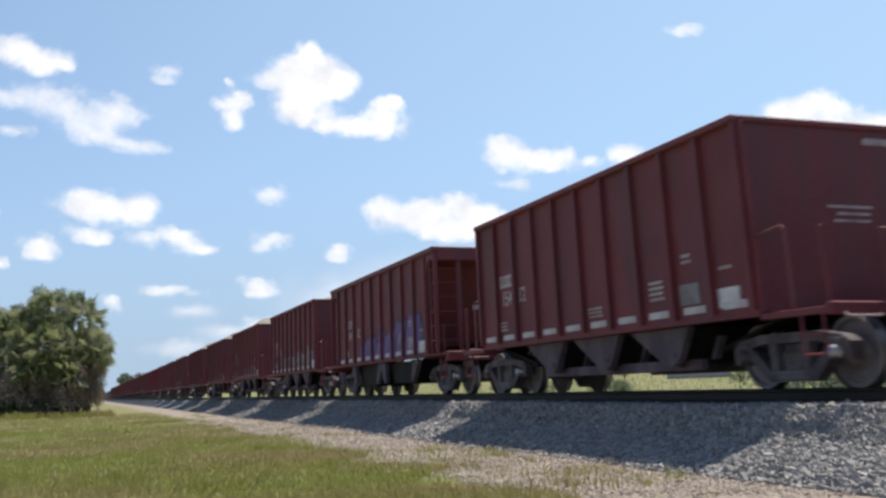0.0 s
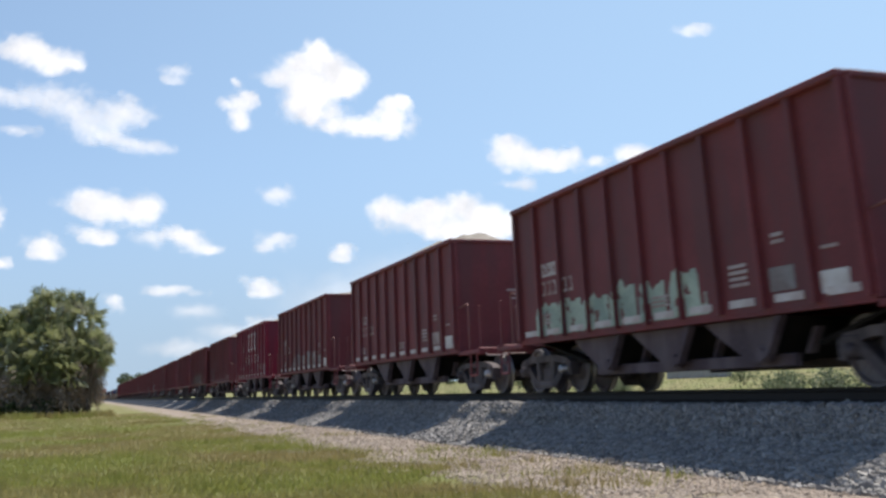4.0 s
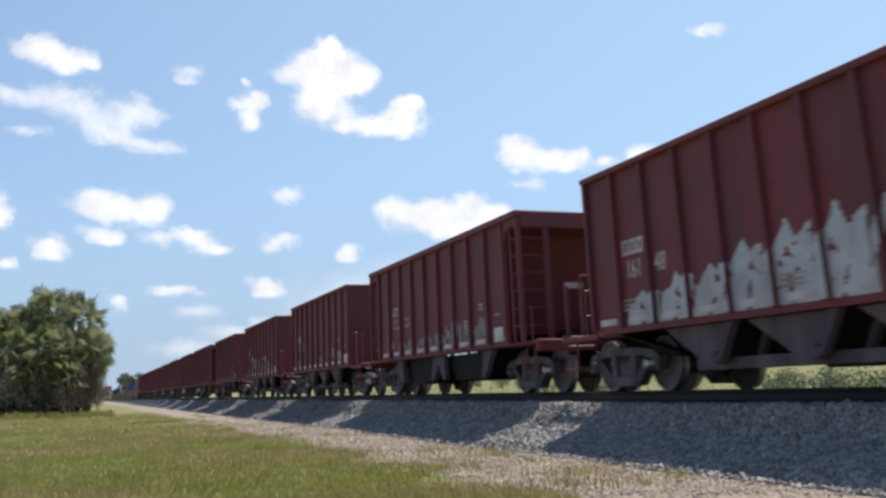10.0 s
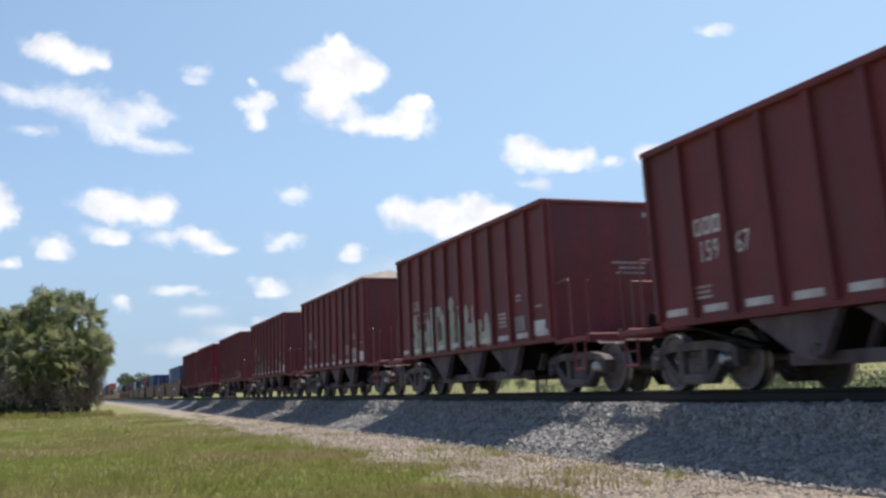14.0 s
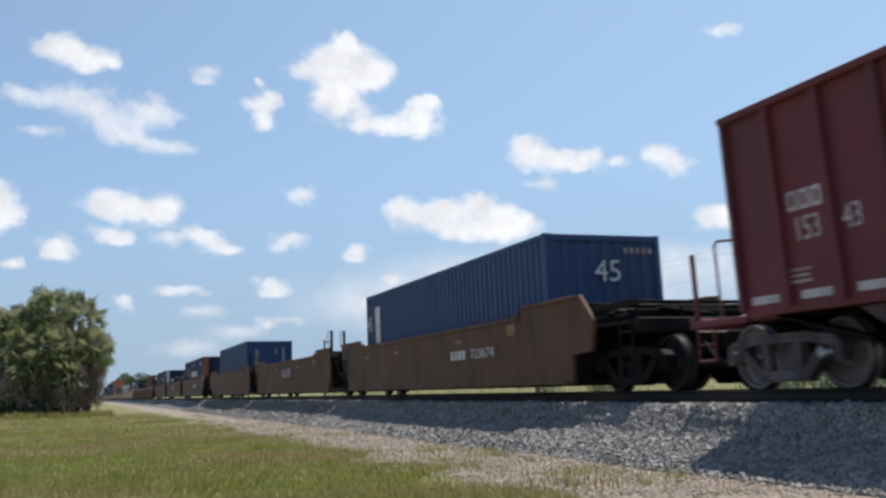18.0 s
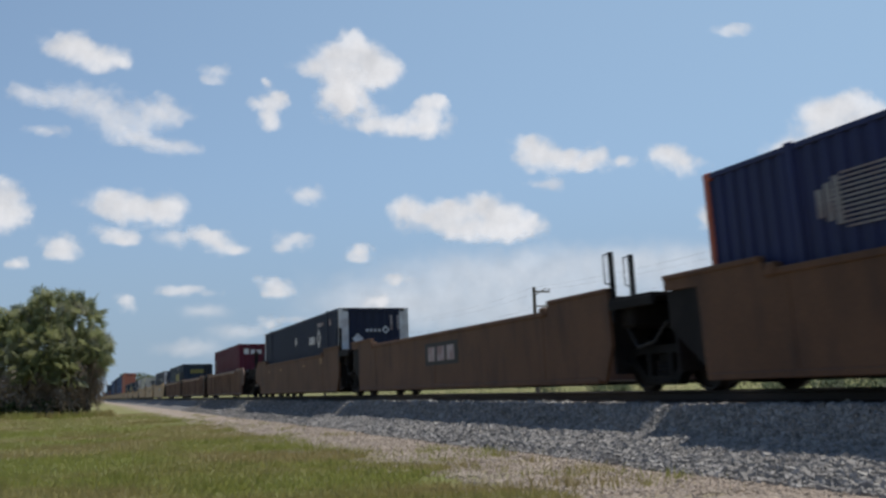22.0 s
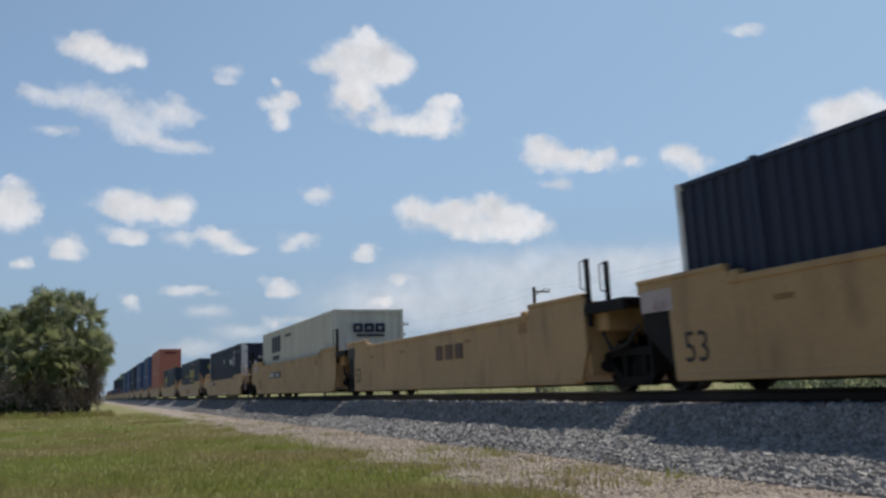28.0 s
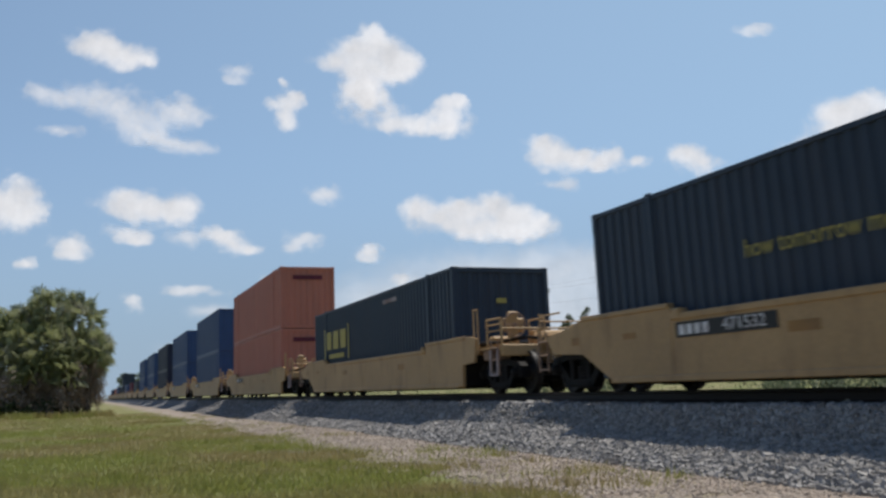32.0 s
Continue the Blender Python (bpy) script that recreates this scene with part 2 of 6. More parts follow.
def ground_material():
    """Mown grass that gives way to a pale stony verge along the ballast."""
    m = bpy.data.materials.new("grass_and_stony_verge")
    m.use_nodes = True
    n, l = m.node_tree.nodes, m.node_tree.links
    geo = n.new("ShaderNodeNewGeometry")
    sep = n.new("ShaderNodeSeparateXYZ")
    l.new(geo.outputs["Position"], sep.inputs[0])

    def noise_at(scale, detail=4.0):
        t = n.new("ShaderNodeTexNoise")
        t.inputs["Scale"].default_value, t.inputs["Detail"].default_value = scale, detail
        l.new(geo.outputs["Position"], t.inputs["Vector"])
        return t.outputs["Fac"]

    def ramp(value, a, b, lo=0.0, hi=1.0):
        r = n.new("ShaderNodeMapRange")
        for k, x in zip(("From Min", "From Max", "To Min", "To Max"), (a, b, lo, hi)):
            r.inputs[k].default_value = x
        l.new(value, r.inputs["Value"])
        return r.outputs["Result"]

    def blend(f, a, b):
        x = n.new("ShaderNodeMix")
        x.data_type = "RGBA"
        l.new(f, x.inputs["Factor"])
        for s, c in (("A", a), ("B", b)):
            if isinstance(c, tuple):
                x.inputs[s].default_value = (*c, 1)
            else:
                l.new(c, x.inputs[s])
        return x.outputs["Result"]

    def math2(op, a, b):
        x = n.new("ShaderNodeMath")
        x.operation = op
        for i, c in enumerate((a, b)):
            if isinstance(c, float):
                x.inputs[i].default_value = c
            else:
                l.new(c, x.inputs[i])
        return x.outputs[0]

    grass = blend(ramp(noise_at(0.32), 0.42, 0.60), (0.185, 0.20, 0.058), (0.25, 0.21, 0.092))
    grass = blend(ramp(noise_at(9.0), 0.45, 0.8), grass, (0.20, 0.19, 0.075))
    dirt = blend(ramp(noise_at(1.3), 0.35, 0.65), (0.315, 0.24, 0.178), (0.44, 0.355, 0.28))
    dirt = blend(ramp(noise_at(6.0), 0.5, 0.66), dirt, (0.215, 0.17, 0.125))
    dirt = blend(ramp(noise_at(26.0), 0.42, 0.66), dirt, (0.30, 0.265, 0.235))
    # the verge's edge wanders, and grass patches stand in it
    edge = math2("ADD", sep.outputs["X"], ramp(noise_at(0.5), 0.3, 0.7, -1.1, 1.1))
    edge = math2("ADD", edge, ramp(noise_at(4.0), 0.3, 0.7, -0.35, 0.35))
    verge = ramp(edge, 3.9, 4.7)
    patch = ramp(noise_at(0.9, 2.0), 0.60, 0.68)
    verge = math2("MULTIPLY", verge, ramp(patch, 0.0, 1.0, 1.0, 0.25))
    far = ramp(sep.outputs["X"], 11.8, 13.0, 1.0, 0.0)
    verge = math2("MULTIPLY", verge, far)
    col = blend(verge, grass, dirt)
    b = n["Principled BSDF"]
    l.new(col, b.inputs["Base Color"])
    b.inputs["Roughness"].default_value = 0.95
    bp = n.new("ShaderNodeBump")
    bp.inputs["Strength"].default_value, bp.inputs["Distance"].default_value = 0.9, 0.05
    l.new(noise_at(26.0, 5.0), bp.inputs["Height"])
    l.new(bp.outputs["Normal"], b.inputs["Normal"])
    return m


GROUND = ground_material()


def cloud_material(name, grain, thin, full, most):
    """Sunlit vapour: clear where it thins out, with billows and shreds along its edge."""
    m = bpy.data.materials.new(name)
    m.use_nodes = True
    n, l = m.node_tree.nodes, m.node_tree.links
    n.remove(n["Principled BSDF"])
    at = n.new("ShaderNodeAttribute")
    at.attribute_name = "puff"
    co = n.new("ShaderNodeTexCoord")

    def noise_at(scale, detail, rough, warp=0.0):
        t = n.new("ShaderNodeTexNoise")
        for key, v in (("Scale", scale), ("Detail", detail), ("Roughness", rough), ("Distortion", warp)):
            t.inputs[key].default_value = v
        l.new(co.outputs["Object"], t.inputs["Vector"])
        return t.outputs["Fac"]

    def span(value, a, b, lo, hi, smooth=False):
        r = n.new("ShaderNodeMapRange")
        r.interpolation_type = "SMOOTHSTEP" if smooth else "LINEAR"
        for key, v in (("From Min", a), ("From Max", b), ("To Min", lo), ("To Max", hi)):
            r.inputs[key].default_value = v
        l.new(value, r.inputs["Value"])
        return r.outputs["Result"]

    shreds = span(noise_at(0.012, 6.0, 0.52, 0.5), 0.25, 0.75, -grain, grain)
    add = n.new("ShaderNodeMath")
    add.operation = "ADD"
    l.new(shreds, add.inputs[0])
    l.new(at.outputs["Fac"], add.inputs[1])
    cover = span(add.outputs[0], thin, full, 0.0, most, True)
    glow = n.new("ShaderNodeEmission")
    glow.inputs["Color"].default_value = (0.965, 0.975, 1.0, 1)
    l.new(span(noise_at(0.009, 5.0, 0.55), 0.3, 0.65, 0.86, 1.22), glow.inputs["Strength"])
    clear, mix = n.new("ShaderNodeBsdfTransparent"), n.new("ShaderNodeMixShader")
    l.new(cover, mix.inputs["Fac"])
    l.new(clear.outputs["BSDF"], mix.inputs[1])
    l.new(glow.outputs["Emission"], mix.inputs[2])
    l.new(mix.outputs["Shader"], n["Material Output"].inputs["Surface"])
    m.cycles.emission_sampling = "NONE"
    return m


CLOUD = cloud_material("sunlit_cloud", 0.30, 0.15, 0.98, 0.76)
WISP = cloud_material("wispy_cloud", 0.34, 0.10, 1.25, 0.56)
VEIL = cloud_material("thin_cloud_veil", 0.06, 0.05, 1.2, 0.5)


# ---- mesh helpers ----
class Build:
    """Collects vertices and faces of one part."""

    def __init__(self):
        self.v, self.f = [], []

    def add(self, verts, faces):
        k = len(self.v)
        self.v += [tuple(p) for p in verts]
        self.f += [tuple(i + k for i in q) for q in faces]
        return self

    def box(self, a, b, c=0.012):
        """A box between two corners with chamfered edges."""
        lo = [min(p, q) for p, q in zip(a, b)]
        hi = [max(p, q) for p, q in zip(a, b)]
        c = min(c, 0.45 * min(q - p for p, q in zip(lo, hi)))
        if c <= 0.0005:
            vs = [(x, y, z) for x in (lo[0], hi[0]) for y in (lo[1], hi[1]) for z in (lo[2], hi[2])]
            return self.add(vs, [(0, 1, 3, 2), (4, 6, 7, 5), (0, 4, 5, 1), (2, 3, 7, 6), (0, 2, 6, 4), (1, 5, 7, 3)])
        vs, ix = [], {}
        for sx in (0, 1):
            for sy in (0, 1):
                for sz in (0, 1):
                    s, corner = (sx, sy, sz), [(lo, hi)[t][i] for i, t in enumerate((sx, sy, sz))]
                    for ax in range(3):
                        p = [corner[i] if i == ax else corner[i] + (c, -c)[s[i]] for i in range(3)]
                        ix[(s, ax)] = len(vs)
                        vs.append(p)
        fs = []
        for ax in range(3):
            o = [i for i in range(3) if i != ax]
            for side in (0, 1):
                ring = []
                for p, q in ((0, 0), (1, 0), (1, 1), (0, 1)):
                    s = [0, 0, 0]
                    s[ax], s[o[0]], s[o[1]] = side, p, q
                    ring.append(ix[(tuple(s), ax)])
                fs.append(ring if (side == 1) == (ax != 1) else ring[::-1])
            for p in (0, 1):
                for q in (0, 1):
                    s, t = [0, 0, 0], [0, 0, 0]
                    s[ax], t[ax] = 0, 1
                    for u in (s, t):
                        u[o[0]], u[o[1]] = p, q
                    s, t = tuple(s), tuple(t)
                    fs.append([ix[(s, o[0])], ix[(t, o[0])], ix[(t, o[1])], ix[(s, o[1])]])
        for sx in (0, 1):
            for sy in (0, 1):
                for sz in (0, 1):
                    fs.append([ix[((sx, sy, sz), i)] for i in range(3)])
        return self.add(vs, fs)

    def rod(self, a, b, r, n=8, r2=None):
        a, b = Vector(a), Vector(b)
        d = (b - a).normalized()
        u = d.orthogonal().normalized()
        w = d.cross(u)
        r2 = r if r2 is None else r2
        vs = []
        for p, q in ((a, r), (b, r2)):
            for i in range(n):
                t = 2 * math.pi * i / n
                vs.append(p + u * (q * math.cos(t)) + w * (q * math.sin(t)))
        fs = [(i, (i + 1) % n, n + (i + 1) % n, n + i) for i in range(n)]
        fs += [tuple(range(n))[::-1], tuple(range(n, 2 * n))]
        return self.add(vs, fs)

    def path(self, pts, r, n=6):
        for a, b in zip(pts, pts[1:]):
            self.rod(a, b, r, n)
        return self

    def prism(self, poly, x0, x1):
        """A polygon of (y, z) points drawn out from x0 to x1."""
        n = len(poly)
        vs = [(x0, y, z) for y, z in poly] + [(x1, y, z) for y, z in poly]
        fs = [tuple(range(n)), tuple(range(n, 2 * n))[::-1]] + [(i, n + i, n + (i + 1) % n, (i + 1) % n) for i in range(n)]
        return self.add(vs, fs)

    def lathe(self, prof, n=28, at=(0, 0, 0)):
        """A profile of (x, radius) points turned about the x axis."""
        m = len(prof)
        vs = []
        for i in range(n):
            t = 2 * math.pi * i / n
            vs += [(at[0] + x, at[1] + r * math.cos(t), at[2] + r * math.sin(t)) for x, r in prof]
        fs = [(i * m + j, i * m + j + 1, ((i + 1) % n) * m + j + 1, ((i + 1) % n) * m + j) for i in range(n) for j in range(m - 1)]
        fs += [tuple(i * m for i in range(n)), tuple(i * m + m - 1 for i in range(n))[::-1]]
        return self.add(vs, fs)


def mesh_of(name, b, material, smooth=False):
    me = bpy.data.meshes.new(name)
    me.from_pydata(b.v, [], b.f)
    bm = bmesh.new()
    bm.from_mesh(me)
    bmesh.ops.recalc_face_normals(bm, faces=bm.faces)
    bm.to_mesh(me)
    bm.free()
    me.materials.append(material)
    if smooth:
        me.shade_smooth()
    return me


def part(name, b, material, parent, label="", smooth=False, at=None):
    ob = new(name, mesh_of(name, b, material, smooth) if isinstance(b, Build) else b)
    ob.parent = parent
    if at:
        ob.location = at
    return tagged(ob, label)


def thing(name, label, category, group="", kind="", at=(0, 0, 0)):
    ob = new(name)
    ob.location = at
    ob.empty_display_size = 0.3
    return tagged(ob, label, category, group, kind)


def solid(name, b, material, label="", category="", group="", kind="", smooth=False):
    return tagged(new(name, mesh_of(name, b, material, smooth)), label, category, group, kind)


def text_mesh(body, size, material, squeeze=1.0):
    """A word as a mesh that faces -x and reads from the camera's side (towards -y), standing on z = 0, centred on y = 0."""
    cu = bpy.data.curves.new("lettering", "FONT")
    cu.body, cu.size, cu.align_x = body, size, "CENTER"
    cu.extrude, cu.resolution_u = 0.002, 2
    tmp = bpy.data.objects.new("lettering", cu)
    scene.collection.objects.link(tmp)
    me = bpy.data.meshes.new_from_object(tmp.evaluated_get(bpy.context.evaluated_depsgraph_get()))
    bpy.data.objects.remove(tmp)
    me.transform(Matrix(((0, 0, -1, 0), (-squeeze, 0, 0, 0), (0, 1, 0, 0), (0, 0, 0, 1))))
    me.materials.clear()
    me.materials.append(material)
    return me


MOVERS = []            # (thing, place along the train at 0 s, height of its base)


# ---- running gear ----
def ring(b, centre, radius, r, axis="y", n=16):
    """A closed hoop of round bar."""
    m = 6
    for i in range(n):
        t = 2 * math.pi * i / n
        for j in range(m):
            q = 2 * math.pi * j / m
            d = radius + r * math.cos(q)
            p = (d * math.cos(t), r * math.sin(q), d * math.sin(t)) if axis == "y" else (r * math.sin(q), d * math.cos(t), d * math.sin(t))
            b.v.append(tuple(c + e for c, e in zip(centre, p)))
    k = len(b.v) - n * m
    b.f += [(k + i * m + j, k + i * m + (j + 1) % m, k + ((i + 1) % n) * m + (j + 1) % m, k + ((i + 1) % n) * m + j) for i in range(n) for j in range(m)]
    return b


WHEEL_MESH = {}


def wheelset_mesh(material):
    """Axle and two wheels; the treads are worn bright."""
    if material.name in WHEEL_MESH:
        return WHEEL_MESH[material.name]
    w = Build().rod((-0.95, 0, 0), (0.95, 0, 0), 0.08, 12)
    for s in (-1, 1):
        prof = [(0.655, 0.13), (0.655, 0.16), (0.70, 0.20), (0.705, 0.36), (0.672, 0.40), (0.668, 0.470), (0.688, 0.485), (0.712, 0.470), (0.722, 0.459), (0.815, 0.455),
                (0.824, 0.446), (0.824, 0.405), (0.775, 0.380), (0.755, 0.22), (0.83, 0.165), (0.84, 0.12)]
        w.lathe([(s * x, r) for x, r in prof], 36)
    me = mesh_of("wheelset", w, material)
    me.materials.append(TREAD)
    for f in me.polygons:
        if material is WHEELST and math.hypot(f.center[1], f.center[2]) > 0.437:
            f.material_index = 1
    WHEEL_MESH[material.name] = me
    return me


def add_truck(car, y, steel=TRUCKST, wheel=WHEELST):
    """A two-axle truck under a car, centred at y: bolster, cast side frames, springs, bearings and two wheelsets."""
    b = Build().box((-1.0, -0.2, 0.36), (1.0, 0.2, 0.62), 0.03).rod((0, 0, 0.6), (0, 0, 0.8), 0.2, 12)
    for sy in (-0.5, 0.5):
        b.box((-0.8, sy - 0.06, 0.3), (0.8, sy + 0.06, 0.42), 0.02)
    truck = part("truck", b, steel, car, at=(0, y, 0))
    for sx in (-1, 1):
        x0, x1 = sx * 0.92, sx * 1.10
        fr = Build()
        # a cast frame with two windows: top chord, deep bottom chord, columns and pedestals round the bearings
        fr.prism([(-1.17, 0.34), (-1.17, 0.58), (-1.04, 0.67), (-0.55, 0.74), (0.55, 0.74), (1.04, 0.67), (1.17, 0.58), (1.17, 0.34), (1.06, 0.34),
                  (1.0, 0.53), (0.55, 0.61), (-0.55, 0.61), (-1.0, 0.53), (-1.06, 0.34)], x0, x1)
        fr.prism([(-1.0, 0.54), (-0.76, 0.36), (-0.46, 0.10), (0.46, 0.10), (0.76, 0.36), (1.0, 0.54), (0.78, 0.57), (0.40, 0.25), (-0.40, 0.25), (-0.78, 0.57)], x0, x1)
        fr.box((x0, -0.40, 0.24), (x1, -0.25, 0.63), 0.02).box((x0, 0.25, 0.24), (x1, 0.40, 0.63), 0.02)
        for sy in (-1, 1):
            fr.box((sx * 0.94, sy * 0.78, 0.50), (sx * 1.125, sy * 1.08, 0.66), 0.04)
        fr.box((sx * 1.09, -0.42, 0.12), (sx * 1.125, 0.42, 0.19), 0.02)
        part("side_frame", fr, steel, truck)
        sp = Build()
        ripple = [(0.0 if j % 2 else 0.02, 0.24 + 0.028 * j) for j in range(10)]
        oval = [(math.cos(q * 0.5236), math.sin(q * 0.5236)) for q in range(12)]
        sp.add([(sx * 1.0 + (0.085 - r) * u, (0.235 - r) * w, z) for r, z in ripple for u, w in oval],
               [(j * 12 + q, j * 12 + (q + 1) % 12, j * 12 + 12 + (q + 1) % 12, j * 12 + 12 + q) for j in range(9) for q in range(12)])
        part("spring", sp, steel, truck)
        for sy in (-0.915, 0.915):
            cap = Build().lathe([(sx * 0.9, 0.0), (sx * 0.9, 0.115), (sx * 1.10, 0.115), (sx * 1.135, 0.10), (sx * 1.15, 0.085), (sx * 1.19, 0.08), (sx * 1.205, 0.06), (sx * 1.205, 0.0)], 16, (0, sy, 0.457))
            # one cap per truck gets brighter metal, to place the highlight there
            bright = sx < 0 and sy < 0 and steel is TRUCKST
            part("bearing_cap", cap, SHINE if bright else steel, truck, "bright worn bearing end" if bright else "", smooth=True)
    part("brake_rod", Build().path([(-0.5, -0.7, 0.3), (-0.5, 0.7, 0.42)], 0.025).path([(0.5, -0.7, 0.3), (0.5, 0.7, 0.42)], 0.025), steel, truck)
    for sy in (-0.915, 0.915):
        part("wheelset", wheelset_mesh(wheel), wheel, truck, at=(0, sy, 0.457))
    return truck


def add_coupler(car, y):
    s = 1 if y > 0 else -1
    b = Build().box((-0.09, y - s * 0.45, 0.72), (0.09, y + s * 0.05, 0.92), 0.02)
    b.box((-0.17, y - s * 0.02, 0.68), (0.15, y + s * 0.22, 0.97), 0.04).box((0.02, y + s * 0.18, 0.70), (0.16, y + s * 0.30, 0.95), 0.03)
    part("coupler", b, BLACKST, car)
    part("air_hose", Build().path([(-0.35, y - s * 0.1, 0.78), (-0.35, y + s * 0.1, 0.55), (-0.22, y + s * 0.25, 0.42), (-0.05, y + s * 0.32, 0.48)], 0.022), RUBBER, car)


def gravel_heap(car, half_x, half_y, low, high, seed):
    """The load of crushed stone, heaped along the middle of the open top."""
    rnd = random.Random(seed)
    nx, ny = 12, 40
    b = Build()
    top = high + rnd.uniform(-0.03, 0.03)
    for j in range(ny + 1):
        for i in range(nx + 1):
            x, y = half_x * (2 * i / nx - 1), half_y * (2 * j / ny - 1)
            r = max(0.0, 1 - abs(x) / half_x) * min(1.0, (half_y - abs(y)) / 2.9)
            lump = 0.5 + 0.5 * math.sin(y * 1.15 + seed) * math.cos(y * 0.4 + seed)
            z = low + (top - low) * min(1, 1.25 * r) ** 0.8 * (0.82 + 0.18 * lump) + 0.05 * noise.noise((x * 2.1, y * 2.1, seed * 3.1))
            b.v.append((x, y, z))
    for j in range(ny):
        for i in range(nx):
            k = j * (nx + 1) + i
            b.f.append((k, k + 1, k + nx + 2, k + nx + 1))
    return part("gravel_load", b, GRAVEL, car, "heaped pale crushed stone")


def bars(b, x, y0, z0, w, h, rows, gap=0.45):
    """Lines of small writing as plain bars on a side."""
    step = h / rows
    for k in range(rows):
        z = z0 + k * step
        b.box((x - 0.004, y0 - w / 2 * (1 - 0.12 * (k % 2)), z), (x + 0.004, y0 + w / 2, z + step * (1 - gap)), 0.0)
    return b


HB = 4.92              # half length of the plain hopper's body
RIBS = 10
STRIP = mesh_of("reflector_strip", Build().box((-0.004, -0.28, 0.0), (0.004, 0.28, 0.105), 0.0), CHALK)


def hopper_plain(paint, label):
    """Open-top hopper with flat ends, ten panels a side, end platforms and four chutes."""
    car = thing("hopper_car", label, "hopper car", "hopper cars of the train")
    pitch = 2 * HB / RIBS
    for s in (-1, 1):
        side = part("side_wall", Build().box((s * 1.49, -HB, 1.0), (s * 1.52, HB, 3.64), 0.004), paint, car)
        for k in range(RIBS + 1):
            y = -HB + k * pitch
            w = 0.055 if 0 < k < RIBS else 0.045
            y = min(max(y, -HB + w), HB - w)
            rib = Build().prism([(y - w, 1.04), (y + w, 1.04), (y + w, 3.62), (y - w, 3.62)], s * 1.52, s * 1.605)
            part("rib", rib, paint, side)
        part("side_sill", Build().box((s * 1.36, -HB, 0.96), (s * 1.512, HB, 1.04), 0.008), paint, car)
        part("top_chord", Build().box((s * 1.48, -HB - 0.02, 3.615), (s * 1.635, HB + 0.02, 3.715), 0.02), paint, car)
        for k in range(RIBS if s < 0 else 0):
            part("reflector_strip", STRIP, WHITE, side, at=(s * 1.532, -HB + (k + 0.5) * pitch, 1.10))
    for s in (-1, 1):
        e = Build().box((-1.49, s * (HB - 0.035), 0.98), (1.49, s * HB, 3.64), 0.004)
        end = part("end_wall", e, paint, car)
        part("end_chord", Build().box((-1.48, s * (HB - 0.10), 3.615), (1.48, s * (HB + 0.045), 3.71), 0.02), paint, car)
        part("corner_post", Build().box((-1.53, s * (HB - 0.02), 1.0), (-1.43, s * (HB + 0.05), 3.62), 0.01), paint, end)
        part("corner_post", Build().box((1.43, s * (HB - 0.02), 1.0), (1.53, s * (HB + 0.05), 3.62), 0.01), paint, end)
        mk = Build()
        mk.box((0.55, s * (HB + 0.002), 3.40), (1.30, s * (HB + 0.01), 3.50), 0).box((-0.2, s * (HB + 0.002), 2.46), (0.55, s * (HB + 0.01), 2.50), 0)
        mk.box((-0.05, s * (HB + 0.002), 2.36), (0.5, s * (HB + 0.01), 2.40), 0).box((-0.12, s * (HB + 0.002), 2.26), (0.5, s * (HB + 0.01), 2.30), 0)
        part("stencil", mk, PALE, end)
        deck = Build().box((-0.75, s * HB, 0.98), (0.75, s * 6.28, 1.03), 0.008).box((-1.52, s * 6.16, 0.88), (1.52, s * 6.28, 1.04), 0.02)
        deck.box((-1.52, s * HB, 0.90), (-1.44, s * 6.2, 0.99), 0.01).box((1.44, s * HB, 0.90), (1.52, s * 6.2, 0.99), 0.01)
        part("end_platform", deck, paint, car)
        for sx in (-1, 1):
            rail = Build().path([(sx * 1.46, s * HB, 2.02), (sx * 1.46, s * (HB + 0.55), 2.08), (sx * 1.46, s * (HB + 0.62), 2.02), (sx * 1.46, s * (HB + 0.62), 1.03)], 0.02)
            part("hand_rail", rail, HANDRAIL, car)
            post = Build().box((sx * 1.42 - 0.03, s * 6.16, 1.03), (sx * 1.42 + 0.03, s * 6.22, 1.98), 0.008)
            part("rail_post", post, paint, car)
        rail = Build().path([(-0.55, s * 6.2, 1.03), (-0.55, s * 6.2, 1.96), (1.46, s * 6.2, 1.96)], 0.02).path([(0.3, s * 6.2, 1.5), (1.46, s * 6.2, 1.5)], 0.016)
        part("end_rail", rail, HANDRAIL, car)
        part("grab_iron", Build().path([(-1.35, s * 6.31, 0.9), (-1.35, s * 6.36, 0.86), (-0.85, s * 6.36, 0.86), (-0.85, s * 6.31, 0.9)], 0.014), PALE, car)
        steps = Build().path([(-1.5, s * 6.1, 0.9), (-1.52, s * 6.1, 0.42), (-1.52, s * 5.7, 0.42), (-1.5, s * 5.7, 0.9)], 0.02)
        steps.path([(-1.52, s * 6.1, 0.65), (-1.52, s * 5.7, 0.65)], 0.016)
        part("stirrup", steps, paint, car)
        part("lower_slope", Build().add([(-1.1, s * 4.9, 0.98), (1.1, s * 4.9, 0.98), (1.0, s * 3.3, 0.55), (-1.0, s * 3.3, 0.55),
                                          (-1.1, s * 4.8, 0.98), (1.1, s * 4.8, 0.98), (1.0, s * 3.2, 0.60), (-1.0, s * 3.2, 0.60)],
                                         [(0, 1, 2, 3), (7, 6, 5, 4), (0, 4, 5, 1), (1, 5, 6, 2), (2, 6, 7, 3), (3, 7, 4, 0)]), BLACKST, car)
        add_truck(car, s * 4.85)
        add_coupler(car, s * 6.55)
